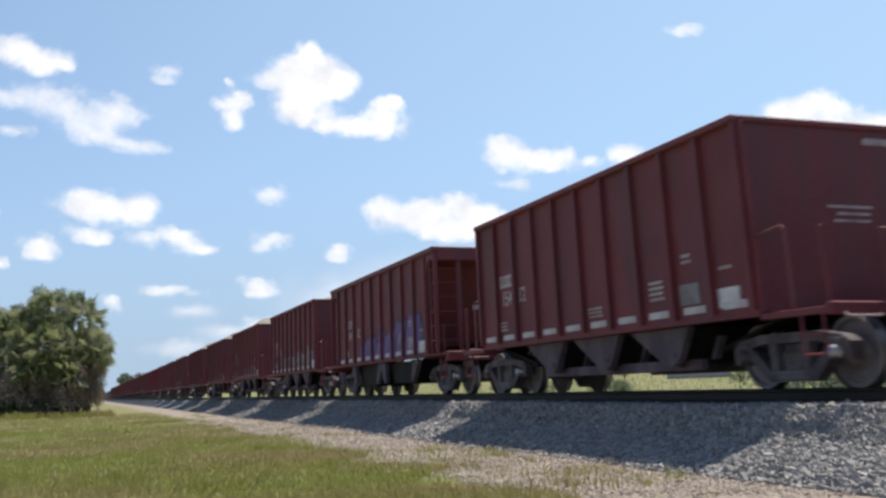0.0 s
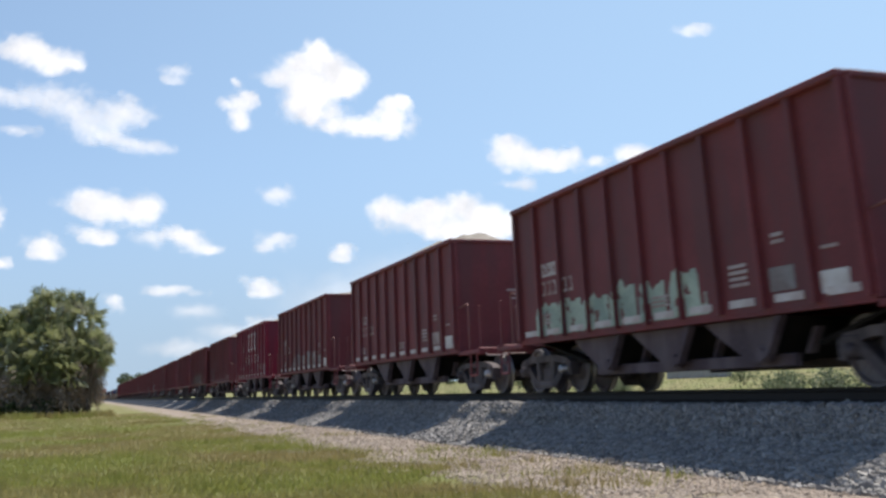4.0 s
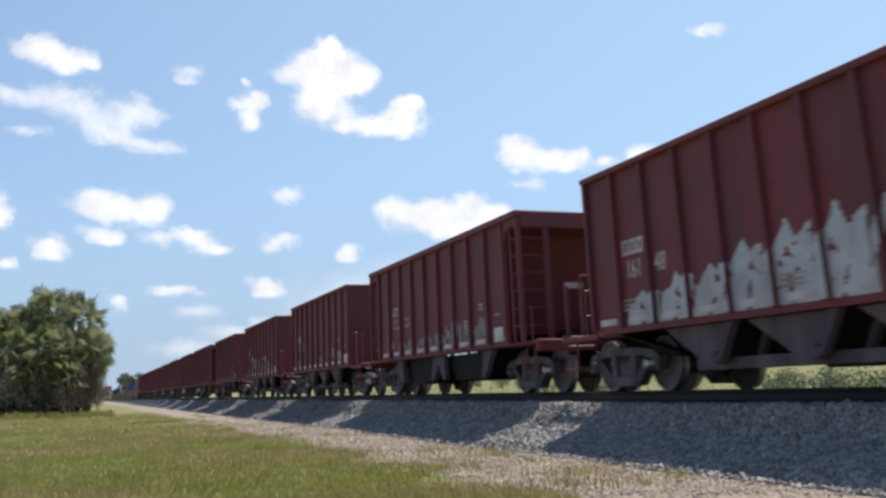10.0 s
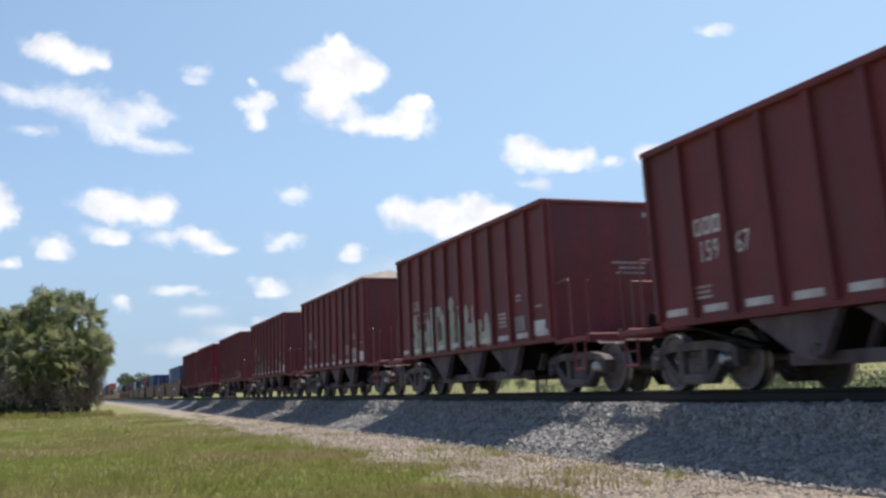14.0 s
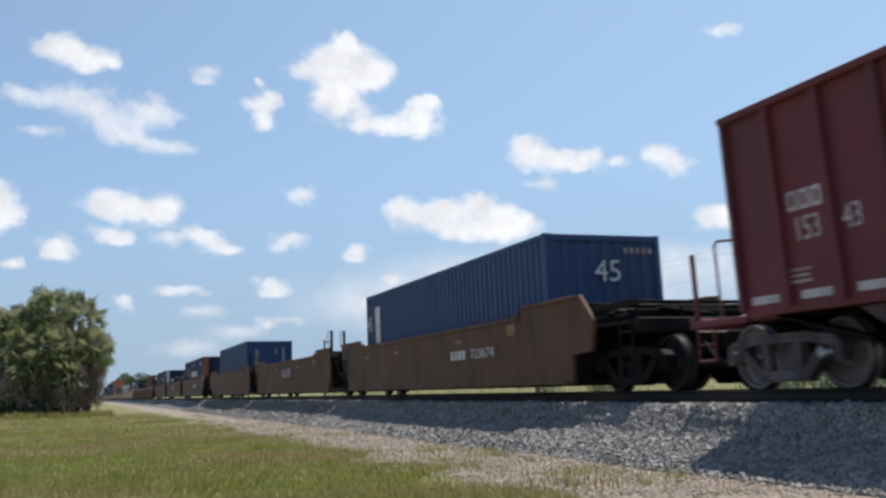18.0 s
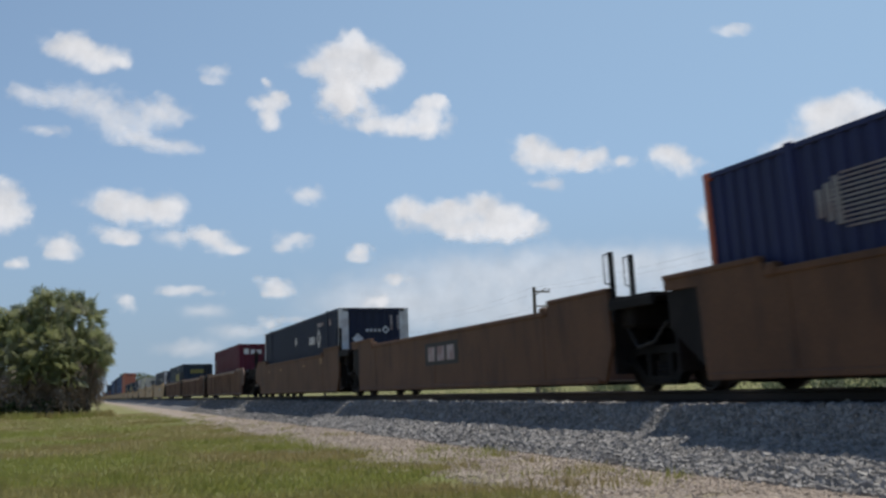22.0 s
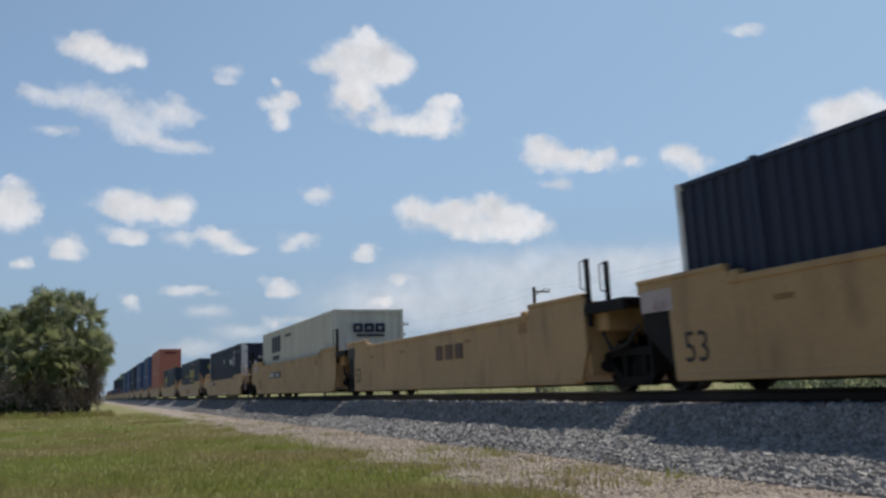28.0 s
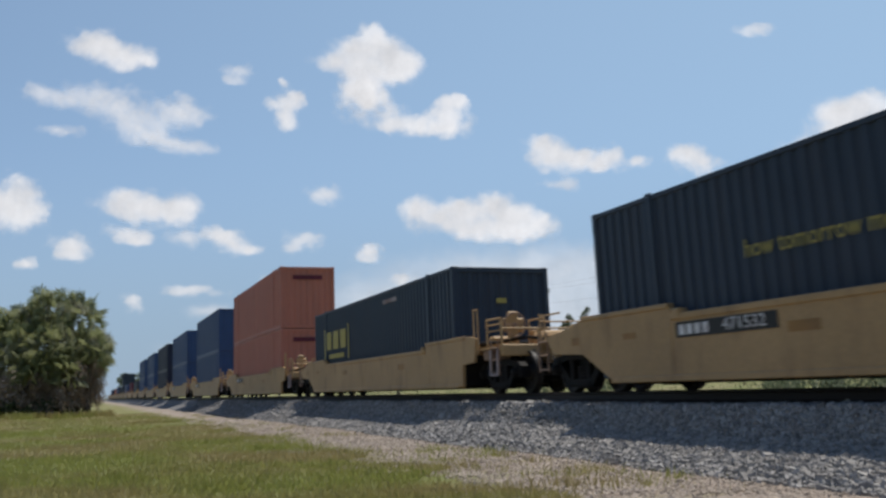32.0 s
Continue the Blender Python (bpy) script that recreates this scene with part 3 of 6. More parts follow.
    part("air_reservoir", Build().rod((-0.9, HB + 0.45, 1.28), (0.4, HB + 0.45, 1.28), 0.2, 14).rod((-1.0, HB + 0.45, 1.28), (-0.9, HB + 0.45, 1.28), 0.12, 12, 0.19), BLACKST, car)
    part("brake_cylinder", Build().rod((0.3, -HB - 0.5, 1.3), (0.9, -HB - 0.5, 1.3), 0.16, 14).rod((0.9, -HB - 0.5, 1.3), (1.3, -HB - 0.5, 1.3), 0.03, 8), BLACKST, car)
    part("brake_wheel", ring(Build(), (0.9, -HB - 0.2, 2.0), 0.27, 0.016).path([(0.63, -HB - 0.2, 2.0), (1.17, -HB - 0.2, 2.0)], 0.012).rod((0.9, -HB, 2.0), (0.9, -HB - 0.22, 2.0), 0.025), paint, car)
    part("centre_sill", Build().box((-0.24, -6.4, 0.62), (0.24, 6.4, 0.96), 0.015), BLACKST, car)
    for k in range(3):
        y = -2.25 + 2.1 * k
        ch = Build()
        for sx in (-1, 1):
            ch.prism([(y - 0.72, 0.95), (y + 1.05, 0.95), (y + 0.12, 0.42), (y - 0.05, 0.36), (y - 0.34, 0.36), (y - 0.42, 0.44)], sx * 1.28, sx * 1.34)
        ch.add([(-1.3, y + 1.05, 0.95), (1.3, y + 1.05, 0.95), (1.3, y + 0.12, 0.42), (-1.3, y + 0.12, 0.42)], [(0, 1, 2, 3)])
        chute = part("chute", ch, CHUTE, car, "dusty grey discharge chute")
        part("gate", Build().add([(-1.27, y - 0.72, 0.95), (1.27, y - 0.72, 0.95), (1.27, y - 0.42, 0.44), (-1.27, y - 0.42, 0.44),
                                  (-1.27, y - 0.69, 0.95), (1.27, y - 0.69, 0.95), (1.27, y - 0.39, 0.44), (-1.27, y - 0.39, 0.44)],
                                 [(0, 1, 2, 3), (7, 6, 5, 4), (0, 4, 5, 1), (1, 5, 6, 2), (2, 6, 7, 3), (3, 7, 4, 0)]), BLACKST, chute)
        for sx in (-1, 1):
            part("gate_arm", Build().prism([(y - 0.36, 0.38), (y - 0.50, 0.44), (y - 0.86, 0.95), (y - 0.72, 0.95)], sx * 1.33, sx * 1.45), CHUTE, chute)
        stay, latch = Build(), Build()
        for sx in (-1, 1):
            stay.prism([(y - 0.72, 0.46), (y - 0.80, 0.46), (y - 1.02, 0.80), (y - 0.94, 0.80)], sx * 0.9, sx * 1.02)
            latch.rod((sx * 1.30, y - 0.32, 0.47), (sx * 1.44, y - 0.32, 0.47), 0.09, 10).box((sx * 1.36, y - 0.5, 0.40), (sx * 1.42, y - 0.3, 0.50), 0.02)
        part("gate_stay", stay, CHUTE, chute)
        part("gate_latch", latch, CHUTE, chute)
        part("gate_shaft", Build().rod((-1.38, y - 0.2, 0.47), (1.38, y - 0.2, 0.47), 0.06, 10), BLACKST, chute)
    part("gate_beam", Build().box((-1.22, -3.0, 0.30), (-1.10, 2.4, 0.47), 0.012).box((1.10, -3.0, 0.30), (1.22, 2.4, 0.47), 0.012), CHUTE, car)
    return car


def hopper_open(paint, label):
    """Open-top hopper with sloping end walls behind open corner frames and ladders, and two long chutes."""
    car = thing("hopper_car", label, "hopper car", "hopper cars of the train")
    A, E = 4.9, 5.72
    n = 9
    for s in (-1, 1):
        side = part("side_wall", Build().box((s * 1.49, -A, 1.0), (s * 1.52, A, 3.64), 0.004), paint, car)
        for k in range(n + 1):
            y = -A + k * 2 * A / n
            y = min(max(y, -A + 0.05), A - 0.05)
            part("rib", Build().prism([(y - 0.055, 1.04), (y + 0.055, 1.04), (y + 0.055, 3.62), (y - 0.055, 3.62)], s * 1.52, s * 1.605), paint, side)
        part("side_sill", Build().box((s * 1.36, -E - 0.6, 0.965), (s * 1.475, E + 0.6, 1.04), 0.008), paint, car)
        part("top_chord", Build().box((s * 1.48, -E - 0.03, 3.58), (s * 1.635, E + 0.03, 3.715), 0.02), paint, car)
        for k in range(n if s < 0 else 0):
            part("reflector_strip", STRIP, WHITE, side, at=(s * 1.532, -A + (k + 0.5) * 2 * A / n, 1.10))
        for e in (-1, 1):
            part("corner_post", Build().box((s * 1.50, e * E, 1.03), (s * 1.61, e * (E - 0.07), 3.6), 0.012), paint, car)
            arch = [(e * A, 3.6), (e * (E - 0.12), 3.6), (e * (E - 0.12), 3.22), (e * (E - 0.16), 3.34), (e * (E - 0.35), 3.44), (e * (A + 0.2), 3.38), (e * (A + 0.08), 3.2), (e * A, 3.0)]
            part("gusset", Build().prism(arch, s * 1.52, s * 1.56), paint, car)
            if s * e < 0:
                continue
            ladder = Build().box((s * 1.53, e * (A + 0.32), 1.03), (s * 1.57, e * (A + 0.38), 3.4), 0.004)
            for k in range(6):
                z = 1.35 + 0.36 * k
                ladder.rod((s * 1.56, e * (A + 0.35), z), (s * 1.56, e * (E - 0.06), z), 0.014, 6)
            part("ladder", ladder, paint, car)
    for e in (-1, 1):
        fold = [(E - 0.05, 3.60), (4.55, 3.40), (3.72, 1.30)]
        sl = Build()
        sl.v = [(x, e * y, z - t) for t in (0.0, 0.03) for y, z in fold for x in (-1.5, 1.5)]
        sl.f = [(0, 1, 3, 2), (2, 3, 5, 4), (6, 8, 9, 7), (8, 10, 11, 9), (0, 2, 8, 6), (2, 4, 10, 8), (1, 7, 9, 3), (3, 9, 11, 5), (0, 6, 7, 1), (4, 5, 11, 10)]
        end = part("slope_wall", sl, paint, car)
        part("end_chord", Build().box((-1.5, e * (E - 0.1), 3.36), (1.5, e * (E + 0.04), 3.71), 0.02), paint, car)
        for x in (-0.92, 0.05, 0.98):
            part("end_post", Build().box((x - 0.05, e * (E - 0.12), 1.03), (x + 0.05, e * (E - 0.02), 3.38), 0.012), paint, car)
        rungs = Build().box((-0.99, e * (E - 0.06), 1.03), (-0.95, e * (E - 0.02), 3.38), 0.004)
        for k in range(6):
            rungs.rod((-1.5, e * (E - 0.04), 1.35 + 0.36 * k), (-0.96, e * (E - 0.04), 1.35 + 0.36 * k), 0.014, 6)
        part("end_ladder", rungs, paint, car)
        deck = Build().box((-1.5, e * 4.0, 0.98), (1.5, e * 6.28, 1.03), 0.008).box((-1.52, e * 6.16, 0.82), (1.52, e * 6.30, 1.05), 0.02)
        part("end_platform", deck, paint, car)
        part("end_rail", Build().path([(-0.4, e * 6.2, 1.03), (-0.4, e * 6.2, 2.0), (1.46, e * 6.2, 2.0), (1.46, e * 6.2, 1.03)], 0.02).path([(-0.4, e * 6.2, 1.5), (1.46, e * 6.2, 1.5)], 0.016), HANDRAIL, car)
        part("hand_rail", Build().path([(1.46, e * E, 2.05), (1.46, e * 6.2, 2.0)], 0.02).path([(-1.46, e * E, 1.7), (-1.46, e * (E + 0.2), 1.7), (-1.46, e * (E + 0.2), 1.03)], 0.018), paint, car)
        steps = Build().path([(-1.5, e * 6.1, 0.9), (-1.52, e * 6.1, 0.42), (-1.52, e * 5.7, 0.42), (-1.5, e * 5.7, 0.9)], 0.02)
        part("stirrup", steps, paint, car)
        mk = Build().box((-0.2, e * (E + 0.045), 2.1), (-0.62, e * (E + 0.05), 2.22), 0)
        part("stencil", mk, PALE, end)
        add_truck(car, e * 4.85)
        add_coupler(car, e * 6.55)
    part("air_reservoir", Build().rod((-0.9, 5.0, 1.30), (0.5, 5.0, 1.30), 0.22, 14), BLACKST, car)
    part("brake_cylinder", Build().rod((-0.4, -5.0, 1.2), (0.2, -5.0, 1.2), 0.12, 14), BLACKST, car)
    part("centre_sill", Build().box((-0.24, -6.4, 0.62), (0.24, 6.4, 0.96), 0.015), BLACKST, car)
    for k in range(2):
        y = -1.75 + 3.5 * k
        ch = Build()
        for sx in (-1, 1):
            ch.prism([(y - 1.55, 0.95), (y + 1.55, 0.95), (y + 1.0, 0.34), (y - 1.0, 0.34)], sx * 1.18, sx * 1.24)
        ch.add([(-1.2, y - 1.55, 0.95), (1.2, y - 1.55, 0.95), (1.2, y - 1.0, 0.34), (-1.2, y - 1.0, 0.34)], [(0, 1, 2, 3)])
        ch.add([(-1.2, y + 1.55, 0.95), (1.2, y + 1.55, 0.95), (1.2, y + 1.0, 0.34), (-1.2, y + 1.0, 0.34)], [(0, 1, 2, 3)])
        chute = part("chute", ch, BLACKST, car, "dark discharge chute")
        for t in (-1.62, 1.62):
            for sx in (-1, 1):
                d = 1 if t < 0 else -1
                part("gate_arm", Build().prism([(y + t - 0.28, 0.95), (y + t + 0.28, 0.95), (y + t + 0.16 + 0.3 * d, 0.36), (y + t - 0.02 + 0.3 * d, 0.36)], sx * 1.30, sx * 1.42), CHUTE, chute)
    return car


def sprayed(car, paint, fills, cuts=(), label="", seed=1, half=HB, panels=RIBS, lift=0.0, cell=0.04):
    """Sprayed paint that follows the panels and ribs of a side: cells of the surface inside polygons and fat strokes, less the cuts.
    fills, cuts: polygons as lists of (y, z), or strokes (y, z, y, z, radius)."""
    pitch = 2 * half / panels

    def inside(y, z, shapes, w):
        for sh in shapes:
            if isinstance(sh, tuple):
                ay, az, by, bz, r = sh
                vy, vz = by - ay, bz - az
                t = max(0.0, min(1.0, ((y - ay) * vy + (z - az) * vz) / (vy * vy + vz * vz + 1e-9)))
                if math.hypot(y - ay - t * vy, z - az - t * vz) < r + w:
                    return True
                continue
            odd = False
            for (ay, az), (by, bz) in zip(sh, sh[1:] + sh[:1]):
                if (az > z) != (bz > z) and y < (by - ay) * (z - az) / (bz - az) + ay:
                    odd = not odd
            if odd:
                return True
        return False

    ys, zs = [], []
    for sh in fills:
        pts = [(sh[0], sh[1], sh[4]), (sh[2], sh[3], sh[4])] if isinstance(sh, tuple) else [(p[0], p[1], 0.0) for p in sh]
        for y, z, r in pts:
            ys += [y - r, y + r]
            zs += [z - r, z + r]
    y0, y1, z0, z1 = max(min(ys), -half), min(max(ys), half), max(min(zs), 1.05), max(zs)
    b, h = Build(), cell / 2
    for i in range(int((y1 - y0) / cell) + 1):
        y = y0 + (i + 0.5) * cell
        k = (y + half) / pitch
        x = -((1.6105 if abs(k - round(k)) * pitch < 0.06 else 1.5255) + lift)
        for j in range(int((z1 - z0) / cell) + 1):
            z = z0 + (j + 0.5) * cell
            w = 0.03 * noise.noise((y * 4, z * 4, seed))
            if noise.noise((y * 9, z * 9, seed + 0.5)) < -0.7 or not inside(y + w, z + w, fills, w) or inside(y, z, cuts, w):
                continue
            b.add([(x, y - h, z - h), (x, y + h, z - h), (x, y + h, z + h), (x, y - h, z + h)], [(0, 1, 2, 3)])
    return part("graffiti", b, paint, car, label)


def jagged(seed, y0, y1, z0, far, near, n, slit=0.03):
    """A row of n pointed, leaning letter slabs from y1 (far) to y0 (near), whose tops run from the height far to near: polygons and the gaps in them."""
    rnd = random.Random(seed)
    w = (y1 - y0) / n
    fills, cuts = [], []
    for k in range(n):
        a = y1 - k * w
        b = a - 1.16 * w
        top = far + (near - far) * (k + 0.5) / n + rnd.uniform(-0.06, 0.08)
        h, t = top - z0, rnd.uniform(-0.35, 0.15) * w
        fills.append([(a + 0.06, z0), (a + 0.02 + 0.4 * t, z0 + rnd.uniform(0.4, 0.6) * h), (a - 0.22 * w + t, top - rnd.uniform(0.1, 0.3) * h), (a - 0.45 * w + t, top),
                      (a - 0.58 * w + t, top - rnd.uniform(0.12, 0.3) * h), (b + 0.2 * w + t, top - rnd.uniform(0.02, 0.15) * h), (b + 0.3 * t, z0 + rnd.uniform(0.35, 0.6) * h), (b - 0.04, z0)])
        cuts.append((a - 0.5 * w, z0, a - rnd.uniform(0.4, 0.6) * w + 0.5 * t, z0 + rnd.uniform(0.25, 0.45) * h, slit))
        cuts.append((b + 0.1 * w, z0 + 0.25 * h, b + 0.15 * w + t, top, slit * rnd.uniform(0.6, 1.3)))
        q = (a - rnd.uniform(0.3, 0.7) * w + 0.6 * t, z0 + rnd.uniform(0.5, 0.7) * h)
        cuts.append([(q[0] + 0.10, q[1] - 0.04), (q[0] - 0.08, q[1] - 0.08), (q[0] + 0.03, q[1] + 0.1)])
    return fills, cuts


def scrawl(seed, y0, y1, z0, z1, n, r=0.035):
    """Thin looping strokes across a stretch of a side."""
    rnd = random.Random(seed)
    p, out = (y1, z0 + 0.3 * (z1 - z0)), []
    for k in range(n):
        q = (y1 - (y1 - y0) * (k + 1) / n + rnd.uniform(-0.3, 0.3), z0 + (z1 - z0) * (rnd.uniform(0.5, 1.0) if k % 2 == 0 else rnd.uniform(0.0, 0.45)))
        out.append((*p, *q, r * rnd.uniform(0.7, 1.3)))
        p = q
    return out


def letters(car, body, size, y, z, paint=WHITE, x=-1.528, squeeze=0.85):
    return part("lettering", text_mesh(body, size, paint, squeeze=squeeze), paint, car, at=(x, y, z))


def stencils(car, number, seed, wide=True):
    """The small stencilled data of a hopper's side: initials as plain bars, the running number, data lines."""
    mid = 3.46 if wide else 3.27
    for k in range(3):
        a = mid + 0.32 - 0.23 * k
        ib = Build()
        for p, q, u, w in ((a - 0.18, a, 2.20, 2.25), (a - 0.18, a, 2.40, 2.45), (a - 0.05, a, 2.25, 2.40), (a - 0.18, a - 0.13, 2.25, 2.40)):
            ib.box((-1.530, p, u), (-1.526, q, w), 0.0)
        part("initial", ib, CHALK if seed % 3 else PALE, car)
    if number:
        letters(car, number[0], 0.43, mid, 1.82, CHALK, squeeze=0.8)
        letters(car, number[1], 0.43, 2.66 if wide else 2.2, 1.84, CHALK, squeeze=0.8)
    else:
        # a worn, unreadable running number
        for y, n in ((mid, 3), (2.66 if wide else 2.2, 2)):
            nb = Build()
            for k in range(n):
                a = y + 0.115 * n - 0.23 * k
                nb.box((-1.530, a - 0.15, 1.84), (-1.526, a, 1.89), 0.0).box((-1.530, a - 0.15, 2.06), (-1.526, a, 2.11), 0.0).box((-1.530, a - 0.15, 1.89), (-1.526, a - 0.10, 2.06), 0.0)
            part("running_number", nb, PALE, car)
    for y, z, w, h, rows in ((3.70, 1.30, 0.42, 0.22, 3), (-0.41, 1.28, 0.5, 0.2, 3), (-2.45, 1.38, 0.42, 0.34, 4), (-3.35, 1.85, 0.25, 0.18, 2), (-4.29, 1.66, 0.3, 0.08, 1)):
        part("stencil", bars(Build(), -1.530, y, z, w, h, rows), PALE, car)
    part("data_panel", Build().box((-1.531, -3.60, 1.24), (-1.526, -3.10, 1.55), 0.0), GREYSPRAY if seed % 2 else PALE, car)
    part("consolidated_panel", Build().box((-1.531, -4.56, 1.13), (-1.526, -4.06, 1.40), 0.0), WHITE, car, "white painted panel")


# ---- intermodal equipment ----
def container(length, paint, label, height=2.896, posts=None, inner_posts=True, group="shipping containers on the train"):
    """A corrugated shipping container standing on z = 0."""
    box = thing("shipping_container", label, "shipping container", group)
    h, w = length / 2, 1.295
    posts = posts or paint

    def corrugated(a0, a1, fn, z0, z1, pitch=0.285, deep=0.036):
        b, pts = Build(), []
        n = max(1, round((a1 - a0) / pitch))
        p = (a1 - a0) / n
        for k in range(n):
            s = a0 + k * p
            pts += [(s, 0.0), (s + 0.36 * p, 0.0), (s + 0.5 * p, deep), (s + 0.86 * p, deep)]
        pts.append((a1, 0.0))
        for s, d in pts:
            b.v += [fn(s, d, z0), fn(s, d, z1)]
        b.f += [(2 * k, 2 * k + 2, 2 * k + 3, 2 * k + 1) for k in range(len(pts) - 1)]
        return b

    for s in (-1, 1):
        side = part("side_wall", corrugated(-h + 0.12, h - 0.12, lambda t, d, z: (s * (w - 0.012 - d), t, z), 0.14, height - 0.07), paint, box)
        part("top_rail", Build().box((s * (w - 0.07), -h + 0.1, height - 0.08), (s * w, h - 0.1, height), 0.008), paint, box)
        part("bottom_rail", Build().box((s * (w - 0.07), -h + 0.1, 0.0), (s * w, h - 0.1, 0.15), 0.008), paint, box)
        if inner_posts and length > 14:
            for e in (-1, 1):
                part("lifting_post", Build().box((s * (w - 0.05), e * 6.02, 0.1), (s * (w + 0.022), e * 6.18, height + 0.03), 0.012), paint, side)
        end = part("end_wall", corrugated(-w + 0.12, w - 0.12, lambda t, d, z: (t, s * (h - 0.03 - d), z), 0.14, height - 0.1), paint, box)
        part("end_beam", Build().box((-w + 0.1, s * (h - 0.12), height - 0.13), (w - 0.1, s * h, height), 0.008), paint, box)
        part("end_sill", Build().box((-w + 0.1, s * (h - 0.12), 0.0), (w - 0.1, s * h, 0.16), 0.008), paint, box)
        for t in (-1, 1):
            wide = 0.34 if posts is not paint else 0.13
            part("corner_post", Build().box((t * w, s * h, 0.0), (t * (w - wide), s * (h - 0.13), height + 0.004), 0.01), posts, box)
            part("corner_casting", Build().box((t * (w + 0.003), s * (h + 0.003), height - 0.11), (t * (w - 0.17), s * (h - 0.18), height + 0.012), 0.012), posts, box)
    part("roof", Build().box((-w + 0.06, -h + 0.08, height - 0.05), (w - 0.06, h - 0.08, height - 0.015), 0.004), paint, box)
    part("floor", Build().box((-w + 0.06, -h + 0.1, 0.06), (w - 0.06, h - 0.1, 0.14), 0.004), BLACKST, box)
    return box


def shape(name, car, boxes, paint, x=None, y=None, label=""):
    """Plain flat shapes on a side (x given; boxes of y, z) or on an end (y given; boxes of x, z)."""
    b = Build()
    for a0, b0, a1, b1 in boxes:
        if x is not None:
            b.box((x - 0.003, a0, b0), (x + 0.003, a1, b1), 0.0)
        else:
            b.box((a0, y - 0.003, b0), (a1, y + 0.003, b1), 0.0)
    return part(name, b, paint, car, label)


def diamond(car, y, z, r, paint, x=None, yy=None):
    b = Build()
    if x is not None:
        b.add([(x, y - r, z), (x, y, z - r), (x, y + r, z), (x, y, z + r)], [(0, 1, 2, 3)])
    else:
        b.add([(y - r, yy, z), (y, yy, z - r), (y + r, yy, z), (y, yy, z + r)], [(0, 1, 2, 3)])
    return part("marking", b, paint, car)


def well_unit(length, paint, label, main=1.55, lip=1.74, ribs=0, near="joint", far="joint", stanchions=True, lip_len=2.4):
    """One well of an articulated or single container car: deep side plates, floor beams, end bulkheads, truck(s)."""
    car = thing("well_car", label, "well car", "well cars of the train")
    h = length / 2
    low = main < 1.3
    deck = 1.17 if not low else 1.02
    for s in (-1, 1):
        # the plate's ends: cut back over the trucks, or drawn out above them to carry a platform
        if near == "platform":
            start = [(-h + 0.25, 0.19), (-h + 0.20, 0.68), (-h - 0.55, 0.72), (-h - 0.70, 1.25), (-h - 0.2, lip)]
        else:
            start = [(-h + 0.3, 0.19), (-h, 0.78), (-h, lip)]
        if far == "platform" and low:
            finish = [(h - 0.2, lip), (h + 0.85, 1.12), (h + 1.55, 1.06), (h + 1.25, 0.72), (h + 0.05, 0.67), (h - 0.98, 0.19)]
        elif far == "platform" and paint is BROWN:
            finish = [(h, lip), (h + 0.45, lip - 0.2), (h + 0.86, 1.22), (h + 0.86, 0.84), (h + 0.36, 0.68), (h - 0.49, 0.60), (h - 0.92, 0.19)]
        elif far == "platform":
            finish = [(h + 0.1, lip), (h + 0.62, lip - 0.04), (h + 0.78, 1.3), (h + 0.86, 0.84), (h + 0.36, 0.68), (h - 0.49, 0.60), (h - 0.92, 0.19)]
        else:
            finish = [(h, lip), (h, 1.52), (h - 0.88, 1.5), (h - 0.92, 0.19)]
        prof = start + [(-h + lip_len, lip), (-h + lip_len + 0.06, main), (h - lip_len - 0.06, main), (h - lip_len, lip)] + finish
        side = part("side_plate", Build().prism(prof, s * 1.40, s * 1.47), paint, car)
        # ribbed cars: the chord's sunlit look comes from the lighter paint
        part("top_chord", Build().box((s * 1.36, -h + lip_len + 0.05, main - (0.16 if ribs else 0.09)), (s * (1.60 if ribs else 1.50), h - lip_len - 0.05, main + 0.01), 0.015), RIBEDGE if ribs else paint, car)
        part("bottom_chord", Build().box((s * 1.32, -h + 0.5, 0.15), (s * 1.49, h - 0.95, 0.25), 0.015), paint, car)
        for e in (-1, 1):
            part("lip_rail", Build().box((s * 1.36, e * h, lip - 0.07), (s * 1.50, e * (h - lip_len), lip + 0.012), 0.015), RIBEDGE if ribs else paint, car)
            part("lifting_lug", Build().box((s * 1.34, e * (h - lip_len - 0.12), main - 0.1), (s * 1.52, e * (h - lip_len - 0.34), main + 0.09), 0.03), paint, car)
        if far == "joint":
            part("end_gusset", Build().prism([(h - 0.92, 0.3), (h - 0.92, 1.5), (h - 0.02, 1.5), (h - 0.02, 0.95)], s * 1.36, s * 1.43), BLACKST, car)
        for y in (-h + 2.7, 0.4, h - 2.9):
            part("seam", Build().box((s * 1.468, y - 0.03, 0.26), (s * 1.476, y + 0.03, main - 0.1), 0.0), paint, side)
        if ribs:
            for k in range(ribs):
                y = -h + 0.8 + k * (length - 1.9) / (ribs - 1)
                part("rib", Build().prism([(y - 0.05, 0.26), (y + 0.05, 0.26), (y + 0.05, main - 0.1), (y - 0.05, main - 0.1)], s * 1.47, s * 1.58), RIBEDGE, side)
    for k in range(7):
        y = -h + 1.4 + k * (length - 2.8) / 6
        part("floor_beam", Build().box((-1.36, y - 0.12, 0.12), (1.36, y + 0.12, 0.2), 0.01), BLACKST, car)
